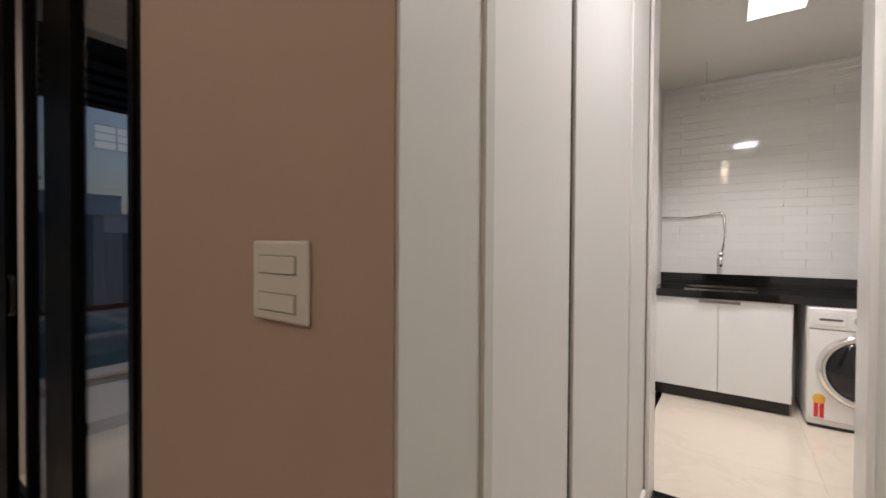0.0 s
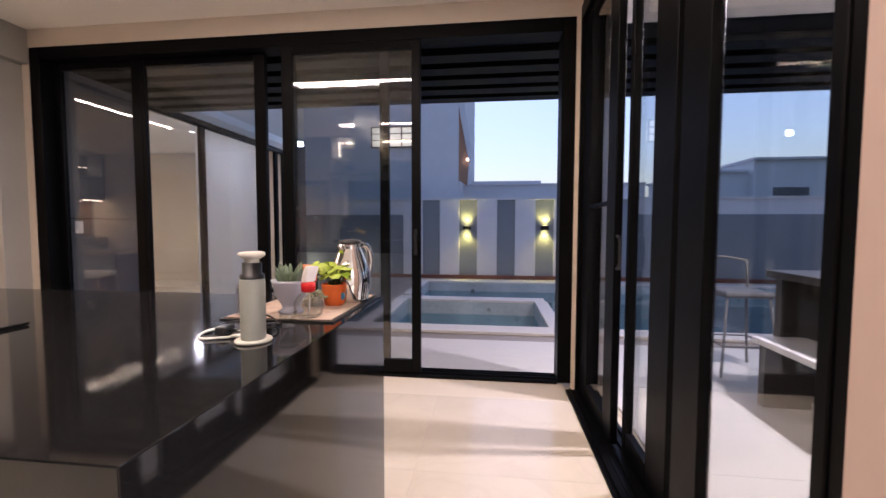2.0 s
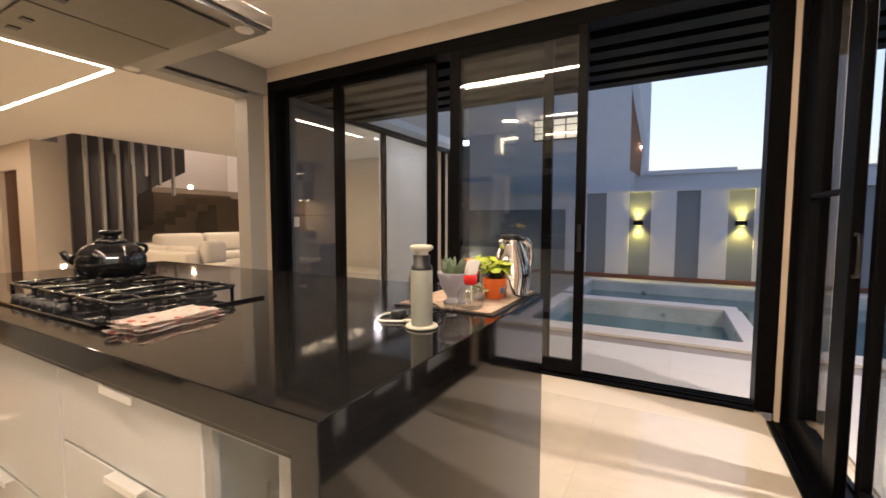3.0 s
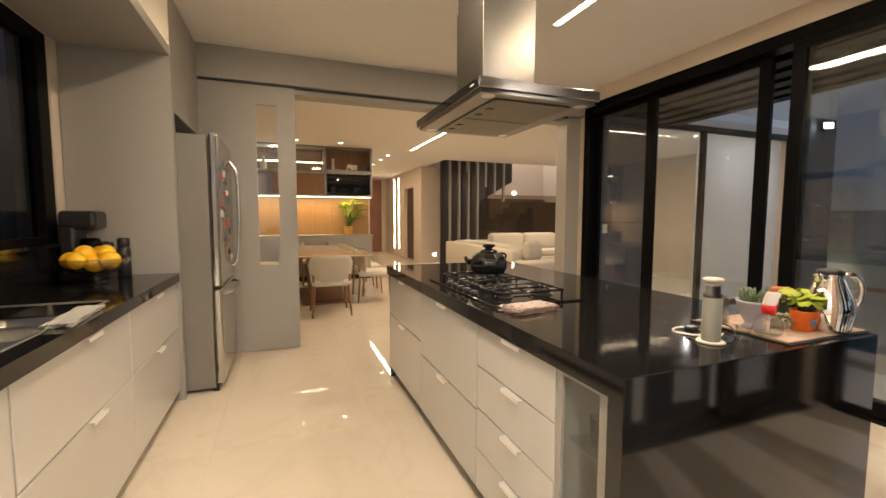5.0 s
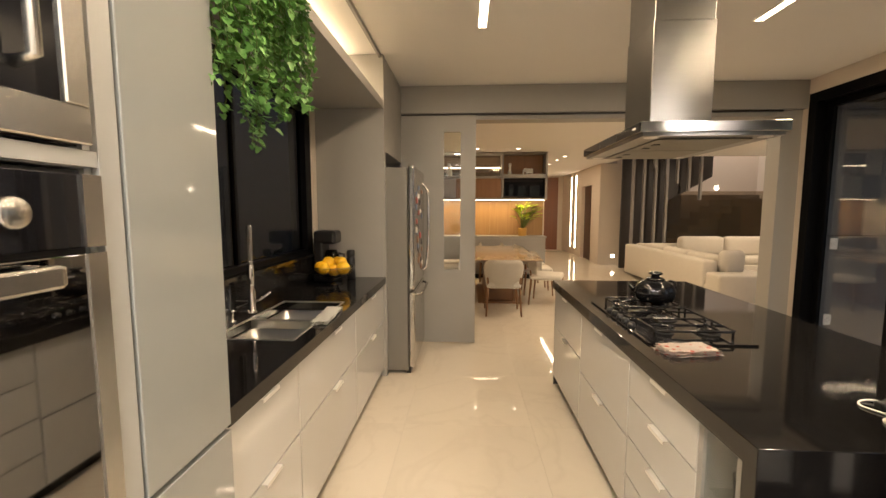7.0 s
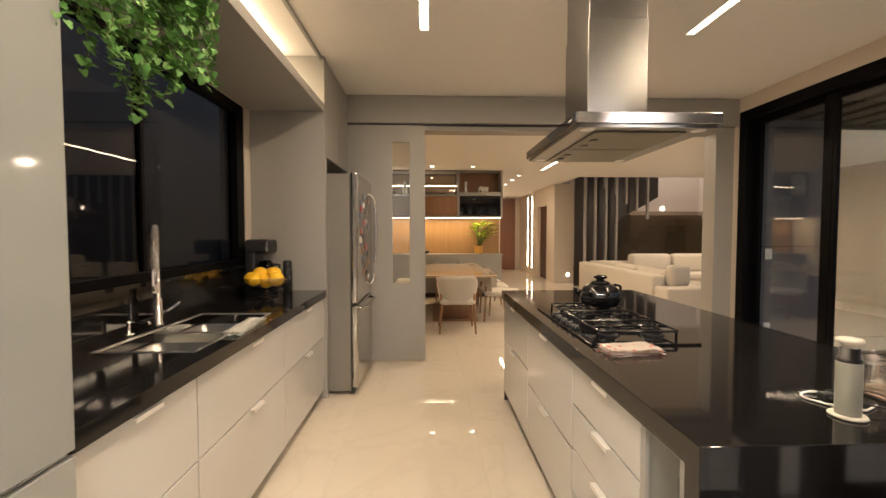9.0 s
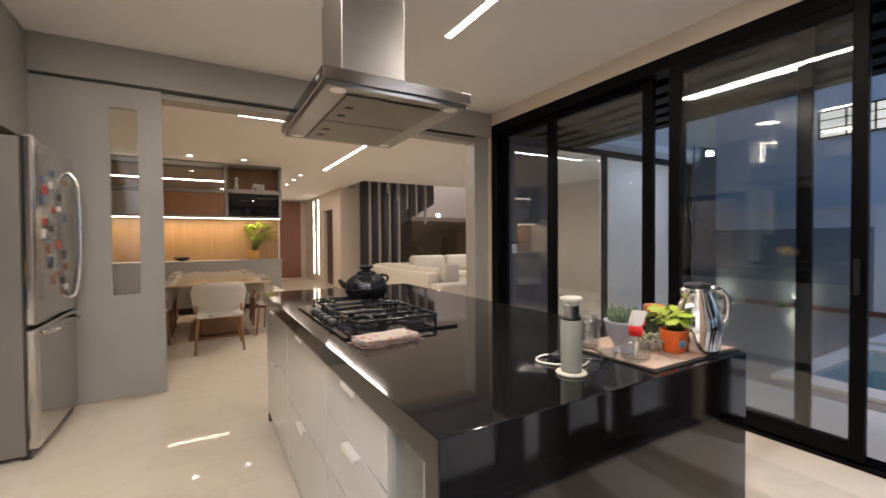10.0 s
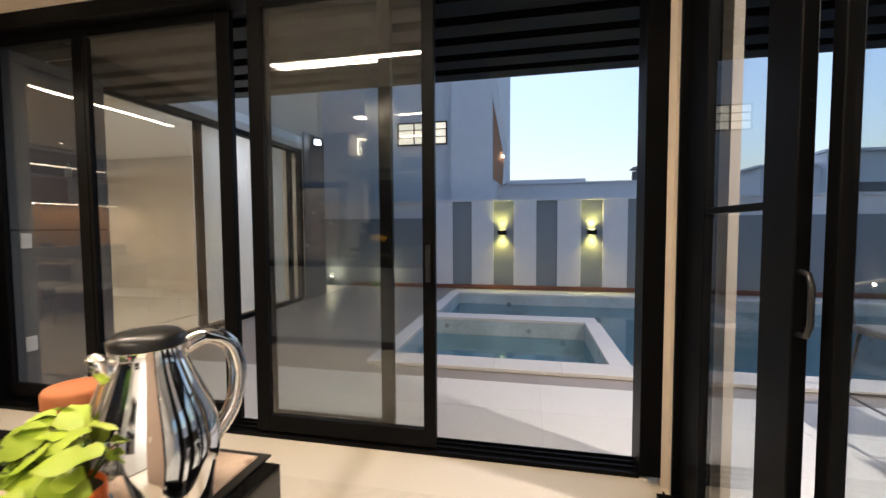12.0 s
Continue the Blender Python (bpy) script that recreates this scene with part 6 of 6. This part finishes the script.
part("soffit", cut_board([(-0.835, 4.30), (-0.80, 4.06), (-0.57, 2.87), (-0.607, 2.235), (-0.80, 2.38), (-0.835, 2.40)], -11.04, -11.25), M_ROOF, nh, "brown timber-lined soffit")
part("roof_fin", cut_board([(-0.834, 5.45), (-0.66, 4.24), (-0.505, 3.16), (-0.516, 2.30), (-0.607, 2.235), (-0.57, 2.87), (-0.80, 4.06), (-0.834, 4.30)], -10.99, -11.25), M_EXTW, nh, "pale roof fin")
w = part("window", boxes((-11.40, -3.28, 3.33, -11.36, -2.0, 3.36), (-11.40, -3.28, 3.87, -11.36, -2.0, 3.90), (-11.40, -3.28, 3.36, -11.36, -3.25, 3.87), (-11.40, -2.03, 3.36, -11.36, -2.0, 3.87), (-11.40, -2.86, 3.36, -11.36, -2.83, 3.87), (-11.40, -2.44, 3.36, -11.36, -2.41, 3.87), (-11.40, -3.25, 3.52, -11.37, -2.03, 3.54), (-11.40, -3.25, 3.70, -11.37, -2.03, 3.72)), M_ALU, nh, "dark framed lit louvre window")
for y0, y1 in ((-3.25, -2.86), (-2.83, -2.44), (-2.41, -2.03)):
    part("pane", boxes((-11.399, y0, 3.36, -11.39, y1, 3.87)), M_HOUSEWIN, w, "warm lit glass")
part("eave_light", boxes((-11.02, -0.62, 2.9, -10.99, -0.58, 2.93)), M_SPOT, nh, "small soffit light")
yw = structure("wall_neighbour", boxes((-12.4, -0.8, -0.5, -12.2, 4.2, 2.36), (-12.45, -0.8, 2.36, -12.15, 4.2, 2.40), (-12.4, -0.75, 2.40, -12.2, 1.4, 2.48)), M_EXTW, "pale neighbouring wall", "wall")
ch = thing("chimney_vent", "dark metal chimney vent on the neighbouring wall", "chimney", at=(-12.3, 2.62, 2.40))
part("pipe", lathe([(0, 0), (0.11, 0), (0.11, 0.22), (0, 0.22)], 20), M_DGREY, ch)
part("cap", lathe([(0.10, 0.26), (0.17, 0.26), (0.10, 0.33), (0, 0.36)], 20), M_DGREY, ch)
part("stay", tube([(0, 0, 0.2), (0, 0, 0.3)], 0.03, 6), M_DGREY, ch)
fh = thing("far_house", "white flat-roofed house in the distance", "house")
part("wall", boxes((-34, 14.26, -0.5, -25, 26, 4.85)), M_EXTW, fh)
part("wing", boxes((-33, 11.6, -0.5, -25.4, 14.26, 4.25)), M_EXTW, fh)
part("roof", boxes((-34.2, 14.1, 4.85, -24.8, 26.2, 4.97)), M_EXTW, fh)
part("roof", boxes((-33.2, 11.4, 4.25, -25.2, 14.1, 4.36)), M_EXTW, fh)
part("window", boxes((-25.0, 15.26, 2.9, -24.93, 17.03, 3.35)), M_DGREY, fh, "dark window")

# porch: slatted canopy along the west, plaster soffit over the barbecue corner
cn = structure("ceiling_porch", boxes((-5.0, -3.95, 2.80, -3.545, 7.0, 2.92)), M_CANOPY, "dark canopy slab over the terrace", "ceiling")
can = thing("slatted_canopy", "dark metal slats under the terrace canopy", "canopy")
for k in range(5):
    x = -5.0 + 0.29 * k
    part("slat", boxes((x, -3.94, 2.60, x + 0.17, 7.0, 2.66), bevel=0.003, seg=1), M_ALU, can)
structure("ceiling_barbecue", boxes((-3.545, 0.90, 2.72, -0.40, 7.0, 2.92)), M_CEIL, "white plaster soffit over the barbecue corner", "ceiling")
structure("wall_barbecue", boxes((-0.60, 0.90, -0.5, -0.40, 7.0, 2.72)), M_WALL, "beige wall of the barbecue corner", "wall")
structure("post", boxes((-3.26, 0.84, -0.045, -3.14, 0.88, 2.72)), M_WALL, "cream post beside the sliding door", "post")
pw = structure("wall_porch", boxes((-4.30, -3.945, -0.5, -3.547, -3.80, 1.245), (-4.30, -3.945, 1.26, -3.547, -3.80, 2.60)), M_DGREY, "dark grey panelled porch wall", "wall")
part("joint", boxes((-4.295, -3.94, 1.245, -3.55, -3.812, 1.26)), M_BLACK, pw, "black shadow joint")
profile_light("square_ceiling_light", -2.63, 2.28, -2.39, 2.52, 2.72, "square ceiling light of the barbecue corner", "porch light", M_LEDN)
lamp(-2.51, 2.4, 2.705, 0.1, 0.1, 120, (1.0, 0.90, 0.78))

# living room facade seen across the terrace
fd = tagged(thing("door_5", "black framed living room sliding door with a white curtain", "sliding door", at=(-7.95, -4.05, 0)), kind="structure")
part("frame", boxes((0, 0, 0, 0.08, 0.09, 2.65), (3.57, 0, 0, 3.65, 0.09, 2.65), (0.08, 0, 2.57, 3.57, 0.09, 2.65), (0.08, 0, -0.04, 3.57, 0.09, 0.03), bevel=0.003, seg=1), M_ALU, fd)
for x0, x1 in ((0.30, 0.40), (2.29, 2.39)):
    part("stile", boxes((x0, 0.02, 0.03, x1, 0.07, 2.57), bevel=0.003, seg=1), M_ALU, fd)
for x0, x1 in ((0.08, 0.30), (0.40, 2.29), (2.39, 3.57)):
    part("pane", boxes((x0, 0.04, 0.03, x1, 0.046, 2.57)), M_GLASS, fd).visible_shadow = False
cu = thing("curtain", "white sheer curtain inside the living room door", "curtain", at=(-7.60, -4.13, 0))
bm = bmesh.new()
n = 150
low = [bm.verts.new((1.95 * k / n, 0.003 * math.sin(k * 0.35) + 0.002 * math.sin(k * 0.21), 0.02)) for k in range(n + 1)]
high = [bm.verts.new((1.95 * k / n, 0.002 * math.sin(k * 0.35 + 0.2), 2.64)) for k in range(n + 1)]
for k in range(n):
    bm.faces.new((low[k], low[k + 1], high[k + 1], high[k]))
part("fabric", bm, M_SHEER, cu, smooth=True)
fl = thing("flood_light", "bright white flood light on the corner wall", "wall light", at=(-8.30, -3.86, 2.84), turn=-50)
part("body", boxes((-0.07, -0.04, -0.06, 0.07, 0.06, 0.06), bevel=0.006), M_ALU, fl)
part("bracket", boxes((-0.02, -0.09, -0.02, 0.02, -0.04, 0.02)), M_ALU, fl)
part("lens", boxes((-0.055, 0.0605, -0.045, 0.055, 0.064, 0.045)), M_FLOOD, fl, "glowing lens")
structure("wall_corner", boxes((-8.7, -3.95, -0.5, -7.96, -3.93, 2.98)), M_DGREY, "dark grey corner wall", "wall")

# barbecue corner furniture
bt = thing("bar_table", "dark high table on the covered terrace", "table", at=(-2.62, 2.42, -0.03))
part("top", boxes((-0.75, -0.42, 0.86, 0.75, 0.42, 0.91), bevel=0.004), M_SLATD, bt)
part("panel", boxes((-0.70, -0.38, 0.0, -0.64, 0.38, 0.86), (0.64, -0.38, 0.0, 0.70, 0.38, 0.86), (-0.64, 0.0, 0.3, 0.64, 0.04, 0.86)), M_SLATD, bt)
bb = thing("white_bench", "dark bench with a white top beside the high table", "bench", at=(-2.65, 2.03, -0.03))
part("seat", boxes((-0.6, -0.17, 0.42, 0.6, 0.17, 0.46), bevel=0.004), M_PLATE, bb)
part("leg", boxes((-0.55, -0.15, 0.0, -0.49, 0.15, 0.42)), M_SLATD, bb)
part("leg", boxes((0.49, -0.15, 0.0, 0.55, 0.15, 0.42)), M_SLATD, bb)


def stool(x, y, a):
    s = thing("bar_stool", "dark grey metal bar stool with a low back", "stool", "bar stools", at=(x, y, -0.03), turn=a)
    part("seat", boxes((-0.19, -0.19, 0.64, 0.19, 0.19, 0.69), bevel=0.02), M_DGREY, s)
    part("back", tube([(-0.18, -0.18, 0.69), (-0.19, -0.22, 0.92), (0.0, -0.25, 0.95), (0.19, -0.22, 0.92), (0.18, -0.18, 0.69)], 0.012, 8), M_DGREY, s, smooth=True)
    for sx in (-1, 1):
        for sy in (-1, 1):
            part("leg", tube([(sx * 0.16, sy * 0.16, 0.65), (sx * 0.22, sy * 0.22, 0.0)], 0.011, 8), M_DGREY, s, smooth=True)
    part("foot_ring", tube([(-0.2, -0.2, 0.25), (0.2, -0.2, 0.25), (0.2, 0.2, 0.25), (-0.2, 0.2, 0.25)], 0.008, 6, closed=True), M_DGREY, s, smooth=True)


stool(-3.92, 2.12, -90)
# ---- pieces: floor tiles, terrace tiles, coping stones, laundry wall tiles ----
def pieces(name, parent, mat, spots, size, gap, bevel=0.0015):
    """Alike pieces on one shared mesh, each an object of its own."""
    sx, sy, sz = size
    bm = boxes((gap / 2, gap / 2, 0, sx - gap / 2, sy - gap / 2, sz), bevel=bevel, seg=1) if bevel else boxes((gap / 2, gap / 2, 0, sx - gap / 2, sy - gap / 2, sz))
    me = mesh_of(name, bm, mat)
    for m in spots:
        ob = new(name, me)
        ob.parent = parent
        ob.matrix_local = m


floor = bpy.data.objects["floor"]
S = 0.90
spots = []
for i in range(11):
    for j in range(17):
        x, y = 1.50 - S * (i + 1), 0.60 - S * (j + 1)
        if x < -7.8 or (x < -3.5 and y > -4.9) or (x < -4.2 and y < -12.4) or (x > -1.5 and y < -9.2):
            continue
        spots.append(pose(x, y, -0.0115))
for i in range(2):
    for j in range(5):
        spots.append(pose(1.50 - S * (i + 1), 0.60 + S * j, -0.0115))
for j in range(3):
    spots.append(pose(1.50, 2.40 + S * j, -0.0115))

pieces("tile", floor, M_FLOOR, spots, (S, S, 0.0115), 0.0006, 0.0)

bed = bpy.data.objects["terrace_bed"]
spots = [pose(-4.58 + 0.5175 * i, -3.9 + 0.8 * j, -0.044) for i in range(2) for j in range(14)]
pieces("tile", bed, M_DECK, spots, (0.5175, 0.8, 0.014), 0.002, 0.0)
spots = [pose(-3.545 + 0.625 * i, 0.92 + 0.8 * j, -0.044) for i in range(5) for j in range(8)]
pieces("tile", bed, M_DECK, spots, (0.625, 0.8, 0.014), 0.002, 0.0)
spots = [pose(-9.80 + 0.6525 * i, -3.9 + 0.8 * j, -0.044) for i in range(8) for j in range(3)]
pieces("tile", bed, M_DECKB, spots, (0.6525, 0.8, 0.014), 0.002, 0.0)
spots = [pose(-4.80, -1.5 + 0.8 * j, -0.044) for j in range(10)]
pieces("tile", bed, M_DECKB, spots, (0.22, 0.8, 0.014), 0.002, 0.0)

basin = bpy.data.objects["pool_basin"]
along = [pose(-5.1, -1.5 + 0.6 * j, -0.028) for j in range(4)] + [pose(-7.1, -1.5 + 0.6 * j, -0.028) for j in range(4)] + [pose(-9.3, -1.5 + 0.6 * j, -0.028) for j in range(13)]
along += [pose(-5.1, 0.9 + 0.6 * j, -0.028) for j in range(9)]
pieces("coping_stone", basin, M_STONE, along, (0.30, 0.60, 0.032), 0.0015, 0.002)
across = [pose(-6.8 + 0.567 * i, -1.5, -0.028) for i in range(3)] + [pose(-6.8 + 0.567 * i, 0.73, -0.028) for i in range(3)] + [pose(-9.0 + 0.567 * i, -1.5, -0.028) for i in range(3)]
pieces("coping_stone", basin, M_STONE, across, (0.567, 0.19, 0.032), 0.0015, 0.002)

lwall = bpy.data.objects["wall_laundry"]
spots = [pose(-0.39 + 0.31 * i - (0.155 if j % 2 else 0), 4.899, 1.02 + 0.075 * j, 90, 0, 0) for i in range(8) for j in range(24) if not (i == 7 and j % 2 == 0)]
pieces("tile", lwall, M_TILE, spots, (0.31, 0.075, 0.009), 0.0008, 0.0012)
